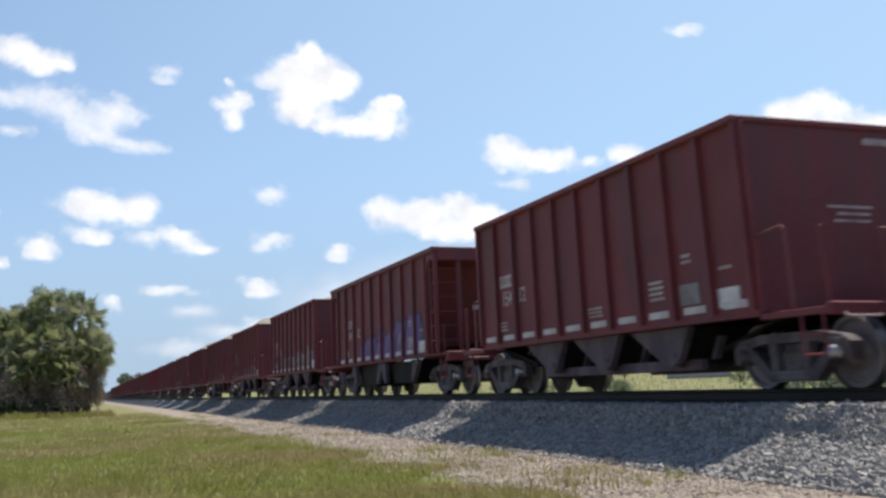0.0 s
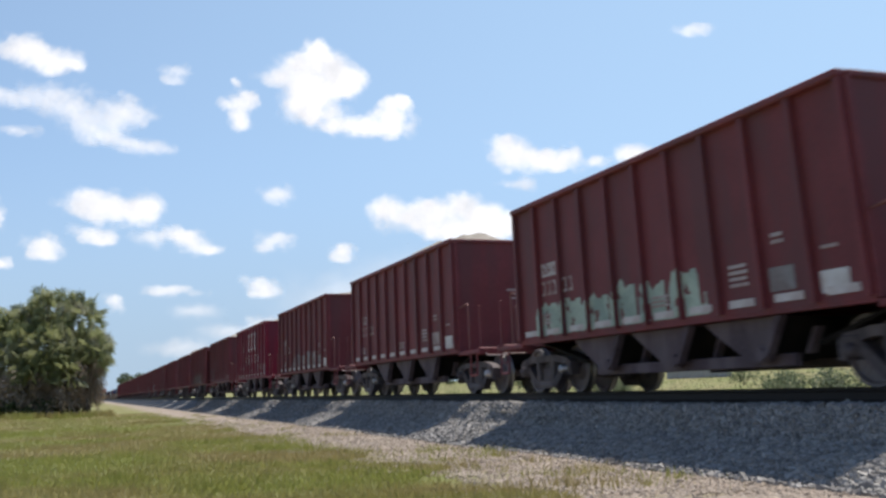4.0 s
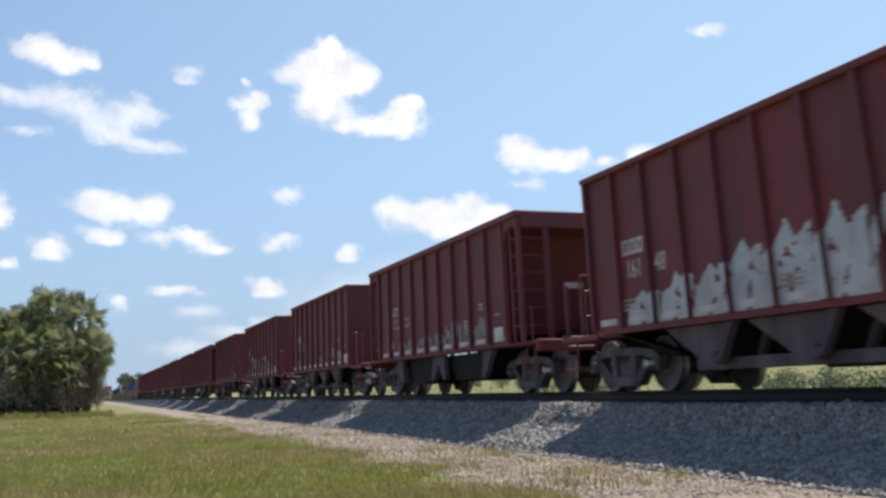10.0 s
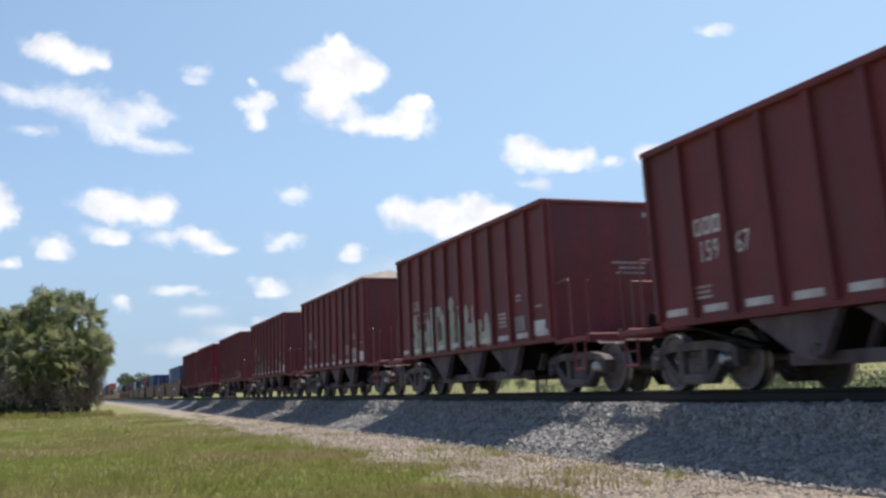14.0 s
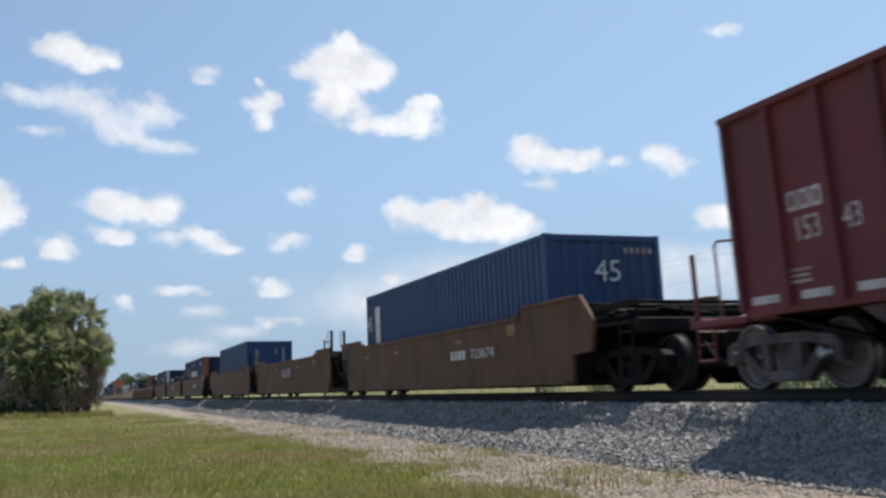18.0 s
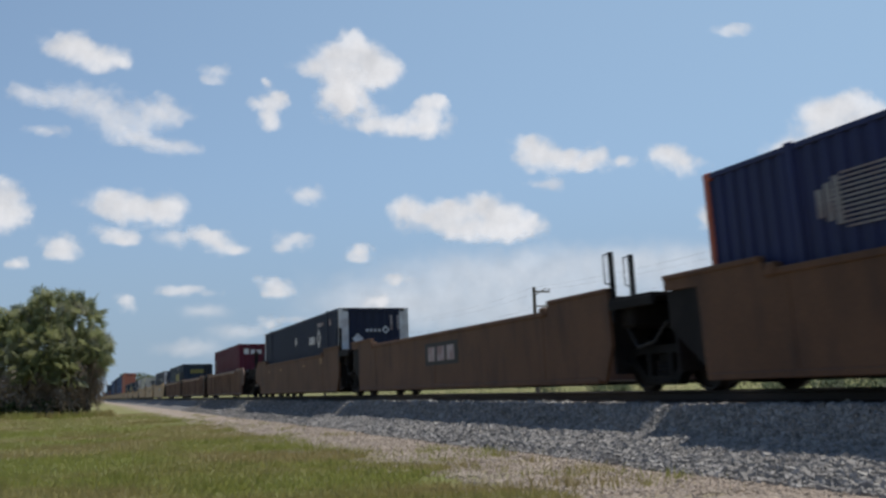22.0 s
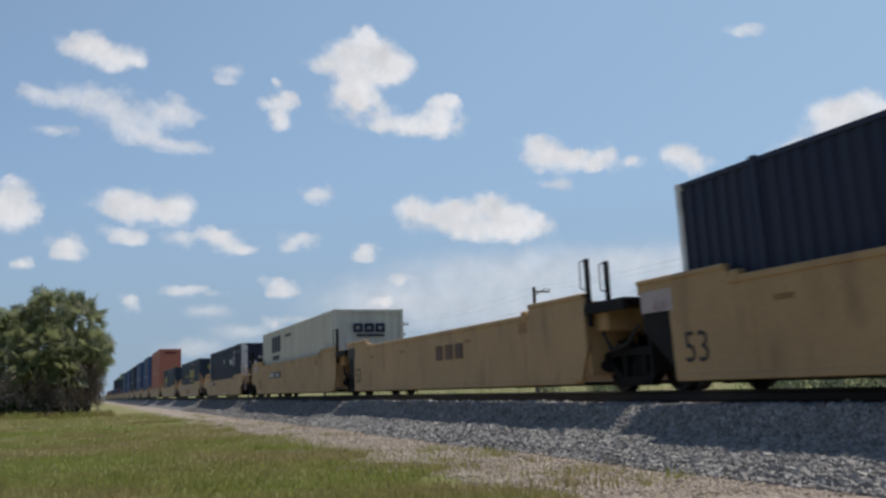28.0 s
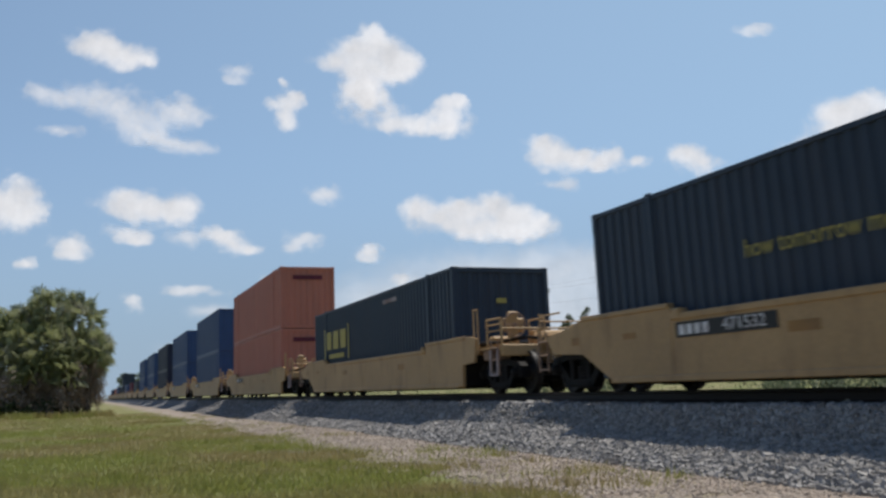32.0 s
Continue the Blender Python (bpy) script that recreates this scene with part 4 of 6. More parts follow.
    for e in (-1, 1):
        part("bulkhead", Build().box((-1.38, e * (h - 0.12), (far if e > 0 else near) == "joint" and 0.3 or 0.9), (1.38, e * (h - 0.04), lip - 0.12), 0.01), paint if paint is YELLOW and e < 0 else BLACKST, car)
        beam = Build().box((-0.42, e * (h - 0.1), 0.55), (0.42, e * (h + 0.75), 1.02), 0.03).box((-1.15, e * (h - 0.02), 1.1), (1.15, e * (h + 0.42), 1.2), 0.02)
        part("end_beam", beam, BLACKST, car)
    if near == "joint":
        over = Build().box((-1.46, -h - 1.42, 1.50), (1.46, -h, 1.56), 0.01).box((-1.48, -h - 1.42, 1.36), (-1.40, -h, 1.51), 0.01).box((1.40, -h - 1.42, 1.36), (1.48, -h, 1.51), 0.01)
        part("crossover_platform", over, BLACKST, car)
        hang = Build().path([(-1.2, -h - 0.1, 1.1), (-1.25, -h - 0.5, 0.72), (-1.2, -h - 0.95, 0.8), (-1.15, -h - 1.3, 1.1)], 0.03, 6)
        part("air_hose", hang, RUBBER, car)
        part("end_box", Build().box((-1.3, -h - 0.02, 1.06), (-0.35, -h - 0.5, 1.5), 0.05), paint if paint is not BROWN else BLACKST, car)
    if stanchions:
        places = [(-1.42, -h - 0.12), (-0.9, -h + 0.12)]
        if ribs and far == "joint":
            places.append((-1.42, h - 0.1))
        if far == "platform":
            places = [(-1.42, -h - 0.12), (-1.3, h + 1.35), (-1.3, h + 1.9)]
        elif near == "platform":
            places = [(-1.42, h - 0.1)] if ribs else []
        for x, y in places:
            top = 2.46 if ribs else 2.36
            st = Build().box((x - 0.045, y - 0.03, 1.15), (x + 0.045, y + 0.03, top), 0.008)
            st.path([(x - 0.05, y, top - 0.04), (x - 0.14, y, top - 0.06), (x - 0.14, y, 1.82), (x - 0.05, y, 1.8)], 0.012)
            part("stanchion", st, BLACKST, car)
    for e, kind in ((-1, near), (1, far)):
        if kind == "platform":
            pl = Build().box((-1.35, e * h, deck - 0.05), (1.35, e * (h + 2.1), deck), 0.01).box((-0.35, e * h, 0.66), (0.35, e * (h + 2.3), deck - 0.1), 0.02)
            pl.box((-1.4, e * (h + 1.95), deck - 0.22), (1.4, e * (h + 2.12), deck + 0.03), 0.02)
            part("end_platform", pl, paint if low else BLACKST, car)
            rl = Build()
            tops = (1.55, 1.4, 1.4, 1.55)
            for x, z in zip((-1.36, -0.5, 0.6, 1.36), tops):
                rl.rod((x, e * (h + 2.0), deck), (x, e * (h + 2.0), z), 0.024, 6)
            rl.path([(-1.36, e * (h + 2.0), 1.4), (1.36, e * (h + 2.0), 1.4)], 0.018).path([(-1.36, e * (h + 1.1), 1.5), (-1.36, e * (h + 2.0), 1.5)], 0.018)
            part("hand_rail", rl, paint if low else BLACKST, car)
            bx = Build().box((-1.2, e * (h + 0.8), deck), (-0.75, e * (h + 1.1), deck + 0.26), 0.05).rod((-0.3, e * (h + 1.2), deck + 0.2), (0.6, e * (h + 1.2), deck + 0.2), 0.19, 12)
            part("brake_gear", bx, paint if low else BLACKST, car)
            if not low:
                fr = Build()
                for d in (0.9, 1.65):
                    fr.box((-1.36, e * (h + d), 1.26), (1.36, e * (h + d + 0.1), 1.36), 0.01).box((-1.36, e * (h + d), 1.46), (1.36, e * (h + d + 0.06), 1.52), 0.01)
                fr.box((-1.38, e * (h + 0.2), 1.40), (-1.32, e * (h + 2.05), 1.50), 0.01).box((1.32, e * (h + 0.2), 1.40), (1.38, e * (h + 2.05), 1.50), 0.01)
                part("end_frame", fr, DARKTRUCK, car)
                if e > 0:
                    bs = part("brake_stand", Build().box((-1.3, h - 0.55, lip), (-1.12, h - 0.35, lip + 0.16), 0.03), BLACKST, car)
                    part("brake_wheel", ring(Build(), (-1.2, h - 0.45, lip + 0.17), 0.17, 0.02, "x").rod((-1.28, h - 0.45, lip + 0.17), (-1.12, h - 0.45, lip + 0.17), 0.04), BLACKST, bs)
            part("pipe", Build().path([(-1.2, e * (h + 0.3), deck + 0.12), (-1.2, e * (h + 1.4), deck + 0.1), (-0.7, e * (h + 1.8), deck + 0.2), (0.2, e * (h + 1.85), deck + 0.1)], 0.035, 8), DARKTRUCK, car)
            if e < 0:
                part("end_plate", Build().box((-1.38, -h + 0.24, 0.2), (1.38, -h + 0.30, 0.95), 0.01), BLACKST, car)
            if e < 0 and low:
                y = -h - 1.55
                stand = part("brake_stand", Build().box((-1.02, y - 0.05, deck), (-0.78, y + 0.05, 1.80), 0.03).box((-1.12, y - 0.02, 1.34), (-0.62, y + 0.10, 1.66), 0.04), paint, car)
                part("brake_wheel", ring(Build(), (-0.9, y - 0.14, 1.5), 0.26, 0.018, "y").path([(-1.16, y - 0.14, 1.5), (-0.64, y - 0.14, 1.5)], 0.012).rod((-0.9, y, 1.5), (-0.9, y - 0.16, 1.5), 0.05), RIBEDGE, stand)
                for x in (-1.38, -0.35):
                    hoop = Build().path([(x, -h - 2.02, deck), (x, -h - 2.02, 1.62), (x, -h - 1.2, 1.62), (x, -h - 1.2, deck)], 0.022).path([(x, -h - 2.02, 1.36), (x, -h - 1.2, 1.36)], 0.018)
                    part("side_rail", hoop, paint, car)
                part("grab_post", Build().path([(-1.42, -h - 0.5, 0.9), (-1.42, -h - 0.5, 1.9), (-1.42, -h - 0.75, 1.9), (-1.42, -h - 0.75, 0.9)], 0.02), paint, car)
                part("valve_box", Build().box((-1.3, -h - 1.0, deck - 0.28), (-0.95, -h - 0.7, deck - 0.05), 0.03).rod((-1.34, -h - 1.25, deck - 0.2), (-0.9, -h - 1.25, deck - 0.2), 0.09, 10), RIBEDGE, car)
                part("step", Build().path([(-1.46, -h - 1.95, 0.95), (-1.48, -h - 1.95, 0.40), (-1.48, -h - 1.55, 0.40), (-1.46, -h - 1.55, 0.95)], 0.022), PALE, car)
            ld = Build()
            for z in (0.45, 0.72, 0.98):
                ld.rod((-1.44, e * (h + 1.55), z), (-1.44, e * (h + 1.95), z), 0.018, 6)
            ld.path([(-1.44, e * (h + 1.55), 0.4), (-1.44, e * (h + 1.55), 1.15)], 0.02).path([(-1.44, e * (h + 1.95), 0.4), (-1.44, e * (h + 1.95), 1.15)], 0.02)
            part("ladder", ld, RIBEDGE if low else BLACKST, car)
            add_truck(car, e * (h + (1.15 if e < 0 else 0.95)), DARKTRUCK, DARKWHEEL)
            add_coupler(car, e * (h + 2.45))
        elif e > 0:
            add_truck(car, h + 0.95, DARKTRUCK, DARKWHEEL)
    return car


def number_panel(car, y, z, digits, w=2.5, h=0.26, dark=True):
    """A panel with the car's initials as bars and its running number."""
    p = part("number_panel", Build().box((-1.482, y - w / 2, z), (-1.474, y + w / 2, z + h), 0.0), PLATE if dark else BROWN, car, "panel with white figures")
    for k in range(4):
        part("initial", Build().box((-1.488, y + w * 0.46 - w * 0.085 * k - w * 0.06, z + 0.04), (-1.484, y + w * 0.46 - w * 0.085 * k, z + h - 0.04), 0.0), WHITE, p)
    part("lettering", text_mesh(digits, h * 1.05, WHITE, squeeze=1.6 if w > 2.8 else 1.35), WHITE, p, at=(-1.486, y - w * 0.2, z + 0.045))


# ---- ground, track ----
def sheet(name, xs, ys, height, material, **tags):
    b = Build()
    b.v = [(x, y, height(x, y)) for y in ys for x in xs]
    n = len(xs)
    b.f = [(j * n + i, j * n + i + 1, (j + 1) * n + i + 1, (j + 1) * n + i) for j in range(len(ys) - 1) for i in range(n - 1)]
    return solid(name, b, material, kind="structure", smooth=True, **tags)


def spaced(a, b, first, grow):
    out, x, s = [a], a, first
    while x < b:
        x += s
        s *= grow
        out.append(min(x, b))
    return out


def lie(x, y):
    """The height of the ground: nearly flat, a little uneven on this side of the track."""
    rise = 3.1 * min(1.0, max(0.0, (x - 34.0) / 46.0)) ** 1.3
    if abs(x) > 60 or abs(y) > 140:
        return -0.92 + rise
    return -0.92 + rise + 0.05 * noise.noise((x * 0.35, y * 0.2, 4.0)) + 0.02 * noise.noise((x * 1.7, y * 1.7, 9.0))


GX = [-x for x in spaced(0.35, 4200, 0.35, 1.09)][::-1] + [0.0] + spaced(0.35, 13, 0.35, 1.0) + spaced(14, 4200, 1.0, 1.12)
GY = [-x for x in spaced(0.5, 1500, 1.0, 1.25)][::-1] + [0.0] + spaced(0.5, 40, 0.45, 1.0) + spaced(41, 4600, 1.0, 1.07)
sheet("ground", GX, GY, lie, GROUND, label="mown green and straw-coloured grass with a stony pale verge", category="ground")


def bed_profile(x):
    d = abs(x - TRACK)
    return float(np.interp(d, (0.0, 1.60, 2.05, 2.87, 3.3), (-0.215, -0.215, -0.60, -0.85, -1.0)))


def bed_height(x, y):
    z = bed_profile(x)
    if y < 120:
        z += 0.025 * noise.noise((x * 3.1, y * 3.1, 1.0)) + 0.03 * noise.noise((x * 0.9, y * 0.5, 7.0))
    return z


BX = [TRACK + d for d in (-3.2, -3.0, -2.8, -2.6, -2.4, -2.2, -2.0, -1.8, -1.62, -1.4, -0.9, -0.5, 0, 0.5, 0.9, 1.4, 1.62, 2.0, 2.4, 2.8, 3.2)]
BY = [-80.0, -40.0, -20.0, -10.0] + spaced(-5, 60, 0.3, 1.0) + spaced(61, 3000, 1.0, 1.12)
sheet("ballast_bed", BX, BY, bed_height, BEDST, label="raised bed of grey crushed-stone ballast", category="ballast")


def rocks(name, places, size, material, label, flat=0.75):
    """Broken stones joined into one object: skewed eight-cornered lumps. places: rows of x, y, z."""
    rng = np.random.default_rng(len(places))
    n = len(places)
    cube = np.array([(x, y, z) for x in (-1, 1) for y in (-1, 1) for z in (-1, 1)], float)
    v = cube[None] * rng.uniform(0.45, 1.0, (n, 8, 3))
    s = size * rng.lognormal(0.0, 0.3, (n, 1, 1))
    v *= s * np.array([1.0, 1.0, flat])
    a = rng.uniform(0, 2 * np.pi, n)
    t = rng.uniform(-0.7, 0.7, n)
    c, sn = np.cos(a)[:, None], np.sin(a)[:, None]
    x, y = v[..., 0] * c - v[..., 1] * sn, v[..., 0] * sn + v[..., 1] * c
    ct, st = np.cos(t)[:, None], np.sin(t)[:, None]
    y, z = y * ct - v[..., 2] * st, y * st + v[..., 2] * ct
    pts = np.stack([x, y, z], -1) + np.asarray(places)[:, None]
    quads = np.array([(0, 1, 3, 2), (4, 6, 7, 5), (0, 4, 5, 1), (2, 3, 7, 6), (0, 2, 6, 4), (1, 5, 7, 3)])
    faces = (quads[None] + 8 * np.arange(n)[:, None, None]).reshape(-1, 4)
    me = bpy.data.meshes.new(name)
    me.from_pydata(pts.reshape(-1, 3).tolist(), [], faces.tolist())
    me.materials.append(material)
    return tagged(new(name, me), label, "stones", kind="stuff")


rng = np.random.default_rng(3)
spots = []
for y0, y1, n in ((5.0, 16.0, 44000), (16.0, 34.0, 30000), (34.0, 80.0, 12000)):
    for x, y in zip(rng.uniform(6.55, 8.75, n), rng.uniform(y0, y1, n)):
        if x > 7.0 or rng.uniform() < (x - 6.5) / 0.7:
            spots.append((x, y, max(bed_height(x, y), lie(x, y)) + 0.012))
rocks("ballast_stones", spots, 0.027, STONE, "loose grey and white crushed stones on the bank")
spots = [(x, y, lie(x, y) + 0.005) for x, y in zip(rng.uniform(2.6, 7.0, 26000), 7.5 + 45 * rng.beta(1.0, 2.4, 26000)) if x > 3.6 + 1.2 * noise.noise((y * 0.4, x * 0.3, 2.0))]
rocks("verge_stones", spots, 0.012, VERGEST, "small pale stones strewn over the dirt verge", 0.6)

for k, x in enumerate((TRACK - 0.753, TRACK + 0.753)):
    rail = Build()
    prof = [(-0.07, -0.175), (0.07, -0.175), (0.07, -0.16), (0.012, -0.14), (0.009, -0.045), (0.036, -0.03), (0.036, -0.006), (0.028, 0.0), (-0.028, 0.0), (-0.036, -0.006), (-0.036, -0.03), (-0.009, -0.045), (-0.012, -0.14), (-0.07, -0.16)]
    m = len(prof)
    ends = (-60.0, 10.0, 40.0, 120.0, 400.0, 1500.0)
    for y in ends:
        rail.v += [(x + a, y, z) for a, z in prof]
    for s in range(len(ends) - 1):
        rail.f += [(s * m + i, s * m + (i + 1) % m, (s + 1) * m + (i + 1) % m, (s + 1) * m + i) for i in range(m)]
    solid("rail", rail, RAILST, "rusty brown steel running rail", "rail", "rails of the track", "structure")

track = tagged(new("track_ties"), "weathered grey wooden ties half buried in ballast", "ties", kind="structure")
TIE = mesh_of("tie", Build().box((-1.3, -0.115, -0.36), (1.3, 0.115, -0.178), 0.012), TIEWOOD)
tie_rnd = random.Random(8)
for k in range(150):
    part("tie", TIE, TIEWOOD, track, at=(TRACK + tie_rnd.uniform(-0.05, 0.05), -2.0 + 0.52 * k, tie_rnd.uniform(-0.008, 0.0)))
far_ties = Build()
for k in range(250):
    far_ties.box((TRACK - 1.3, 76.0 + 0.55 * k, -0.36), (TRACK + 1.3, 76.23 + 0.55 * k, -0.18), 0.0)
tagged(part("ties_beyond", far_ties, TIEWOOD, track), kind="stuff")


# ---- grass ----
def blades(name, spots, low, high, width, material, label, lean=0.5):
    rng = np.random.default_rng(len(spots))
    p = np.asarray(spots)
    n = len(p)
    h = rng.uniform(low, high, n)[:, None]
    a = rng.uniform(0, 2 * np.pi, n)
    side = np.stack([np.cos(a), np.sin(a), np.zeros(n)], -1) * (width * rng.uniform(0.6, 1.4, n))[:, None]
    b = rng.uniform(0, 2 * np.pi, n)
    tip = np.stack([np.cos(b), np.sin(b), np.zeros(n)], -1) * h * rng.uniform(0.1, lean, n)[:, None]
    up = np.array([0, 0, 1.0]) * h
    v = np.stack([p - side, p + side, p + side * 0.6 + up * 0.6 + tip * 0.35, p + up + tip, p - side * 0.6 + up * 0.6 + tip * 0.35], 1)
    f = (np.array([0, 1, 2, 3, 4])[None] + 5 * np.arange(n)[:, None]).tolist()
    me = bpy.data.meshes.new(name)
    me.from_pydata(v.reshape(-1, 3).tolist(), [], f)
    me.materials.append(material)
    return tagged(new(name, me), label, "grass", kind="stuff")


def sward(n, seed, keep):
    rng = np.random.default_rng(seed)
    out = []
    ys = 8.0 * (70.0 / 8.0) ** rng.uniform(0, 1, n) ** 1.15
    us = rng.uniform(-0.14, 1, n)
    for y, u in zip(ys, us):
        x = -0.09 * y - 1.0 + (u + 0.14) * (0.09 * y + 6.8)
        if keep(x, y):
            out.append((x, y, lie(x, y) - 0.01))
    return out


def edge(x, y):
    """Above 0 on the grass side of the verge's edge."""
    return 4.1 + 0.9 * noise.noise((y * 0.5, x * 0.3, 2.0)) - x


blades("grass", sward(150000, 5, lambda x, y: edge(x, y) > 0), 0.03, 0.10, 0.006, BLADE, "short green grass with uneven tufts", 0.9)
blades("dry_grass", sward(15000, 6, lambda x, y: edge(x, y) > -0.4), 0.04, 0.13, 0.004, STRAW, "straw-coloured dry grass stems")
tufts = []
tr = random.Random(4)
for _ in range(420):
    y = 8.5 * (60 / 8.5) ** tr.random()
    x = tr.uniform(-0.09 * y - 0.5, 6.4)
    if edge(x, y) < 0 and noise.noise((x * 0.8, y * 0.8, 3.0)) < -0.02:
        continue
    for _ in range(45):
        a, r = tr.uniform(0, 6.28), abs(tr.gauss(0, 0.3))
        tufts.append((x + r * math.cos(a), y + 1.5 * r * math.sin(a), lie(x, y)))
blades("grass_tufts", tufts, 0.04, 0.14, 0.006, BLADE, "taller dark green weeds in tufts", 0.7)


rank = []
for _ in range(5200):
    y = 61.0 + 9.0 * tr.random() ** 0.7
    x = tr.uniform(-7.5, 1.6)
    if noise.noise((x * 0.7, y * 0.5, 6.0)) > -0.15:
        rank.append((x, y, lie(x, y) - 0.02))
blades("rank_grass", rank, 0.12, 0.46, 0.02, BLADE, "rank uncut grass round the palm trunks", 0.7)


# ---- trees and shrubs ----
def fan(b, base, aim, size, rnd, blades_n=11):
    """A fan palm leaf: a stalk and pointed blades that spread from its tip and droop."""
    base, aim = Vector(base), Vector(aim).normalized()
    tip = base + aim * size * 0.75
    u = aim.cross(Vector((0, 0, 1)))
    u = u.normalized() if u.length > 0.05 else Vector((1, 0, 0))
    w = u.cross(aim)
    roll = rnd.uniform(-1.6, 1.6)
    u, w = u * math.cos(roll) + w * math.sin(roll), w * math.cos(roll) - u * math.sin(roll)
    s = u * 0.02
    b.add([base - s, base + s, tip + s, tip - s], [(0, 1, 2, 3)])
    axis = (aim + Vector((0, 0, -rnd.uniform(0.0, 0.35)))).normalized()
    w = u.cross(axis)
    for k in range(blades_n):
        t = (k / (blades_n - 1) - 0.5) * 4.4
        d = axis * math.cos(t) + u * math.sin(t)
        n = axis * -math.sin(t) + u * math.cos(t)
        r = size * (0.75 + 0.25 * math.cos(t)) * rnd.uniform(0.8, 1.1)
        mid = tip + d * r * 0.55 + w * 0.05 * size
        end = tip + d * r - Vector((0, 0, 0.22 * r * rnd.random()))
        wid = n * (0.07 * size)
        b.add([tip, mid - wid, end, mid + wid], [(0, 1, 2, 3)])


def palm(name, x, y, height, spread, seed, label, dead=10, trunk_r=0.17):
    rnd = random.Random(seed)
    tree = thing(name, label, "palm tree", "palms in the clump", at=(x, y, -0.95))
    tb = Build()
    p, lean = Vector((0, 0, 0)), Vector((rnd.uniform(-0.06, 0.06), rnd.uniform(-0.06, 0.06), 1))
    n = max(3, int(height / 0.4))
    for k in range(n):
        q = p + lean * (height / n)
        tb.rod(p, q, trunk_r * (1.25 if k == 0 else 1.0) * rnd.uniform(0.92, 1.08), 9, trunk_r * rnd.uniform(0.85, 0.95))
        p = q
    part("trunk", tb, BARK, tree)
    cb = Build()
    for k in range(125):
        a, e = rnd.uniform(0, 6.283), math.asin(rnd.uniform(-0.6, 1.0))
        d = Vector((math.cos(a) * math.cos(e), math.sin(a) * math.cos(e), math.sin(e)))
        fan(cb, p + d * spread * rnd.uniform(0.15, 0.52), d + Vector((rnd.uniform(-0.4, 0.4), rnd.uniform(-0.4, 0.4), rnd.uniform(0.0, 0.6))), rnd.uniform(0.36, 0.58) * (1.5 if e > 0.8 else 1.15), rnd, 14)
    part("crown", cb, FROND, tree)
    if dead:
        db = Build()
        for k in range(dead):
            a = rnd.uniform(0, 6.283)
            fan(db, p + Vector((0.8 * math.cos(a) * rnd.random(), 0.8 * math.sin(a) * rnd.random(), -0.2 - 0.6 * height * rnd.random())), (0.45 * math.cos(a), 0.45 * math.sin(a), -1), 0.6, rnd, 8)
        part("dead_leaves", db, DEADLEAF, tree, "hanging dry grey-brown leaves")
    return tree


def leaf_cloud(b, centre, radii, n, size, rnd):
    for _ in range(n):
        while True:
            q = Vector((rnd.uniform(-1, 1), rnd.uniform(-1, 1), rnd.uniform(-1, 1)))
            if 0.25 < q.length < 1:
                break
        p = Vector(centre) + Vector([q[i] * radii[i] for i in range(3)])
        d = Vector((rnd.gauss(0, 1), rnd.gauss(0, 1), rnd.gauss(0, 1))).normalized()
        e = d.orthogonal().normalized() * size * rnd.uniform(0.25, 0.5)
        d *= size * rnd.uniform(0.6, 1.2)
        b.add([p - d, p - e, p + d, p + e], [(0, 1, 2, 3)])


def broadleaf(name, x, y, height, spread, seed, label, leaves=900, leaf=0.3, material=None, category="tree"):
    rnd = random.Random(seed)
    tree = thing(name, label, category, at=(x, y, -0.95))
    tb = Build().rod((0, 0, 0), (0, 0, height * 0.45), height * 0.028, 9, height * 0.02)
    heads = []
    for k in range(7):
        a = k * 0.9 + rnd.random()
        r = spread * rnd.uniform(0.2, 0.7)
        tip = (r * math.cos(a), r * math.sin(a), height * rnd.uniform(0.12, 0.72))
        tb.rod((0, 0, height * rnd.uniform(0.25, 0.45)), tip, height * 0.013, 6, height * 0.004)
        heads.append(tip)
    part("trunk", tb, BARK, tree)
    cb = Build()
    for t in heads:
        s = spread * rnd.uniform(0.3, 0.5)
        leaf_cloud(cb, t, (s, s, s * 0.75), leaves // 7, leaf, rnd)
    part("crown", cb, material or LEAF, tree)
    return tree


CLUMP = "tall green cabbage palm with drooping fan leaves"
for k, (x, y, h, s) in enumerate(((-4.6, 70.5, 5.6, 2.7), (-3.3, 71.5, 6.1, 2.7), (-2.3, 70.0, 6.7, 2.4), (-0.75, 70.6, 6.5, 2.3), (-3.9, 69.0, 4.3, 2.9), (-2.4, 68.6, 4.5, 3.0), (-1.0, 69.2, 4.4, 2.8), (-0.1, 69.6, 4.2, 2.3),
                                   (-0.3, 70.4, 3.5, 2.1), (-5.1, 69.6, 3.6, 2.4), (-3.3, 68.2, 3.0, 2.3), (-1.7, 68.3, 3.1, 2.3), (-5.8, 71.0, 4.9, 2.3))):
    palm("palm_tree", x + 0.2, y, h - 0.35, 0.84 * s, 30 + k, CLUMP, dead=70 if h < 4.7 else 14)
under = Build()
ur = random.Random(77)
for k in range(26):
    leaf_cloud(under, (-5.9 + 0.2 * k, 67.6 + ur.uniform(-0.3, 1.2), -0.65 + ur.uniform(0, 0.7)), (0.5, 0.6, 0.4), 34, 0.15, ur)
dry = Build()
for k in range(44):
    leaf_cloud(dry, (-5.8 + 0.125 * k, 67.6 + ur.uniform(-0.3, 1.4), -0.2 + ur.uniform(0, 2.1)), (0.4, 0.5, 0.8), 30, 0.2, ur)
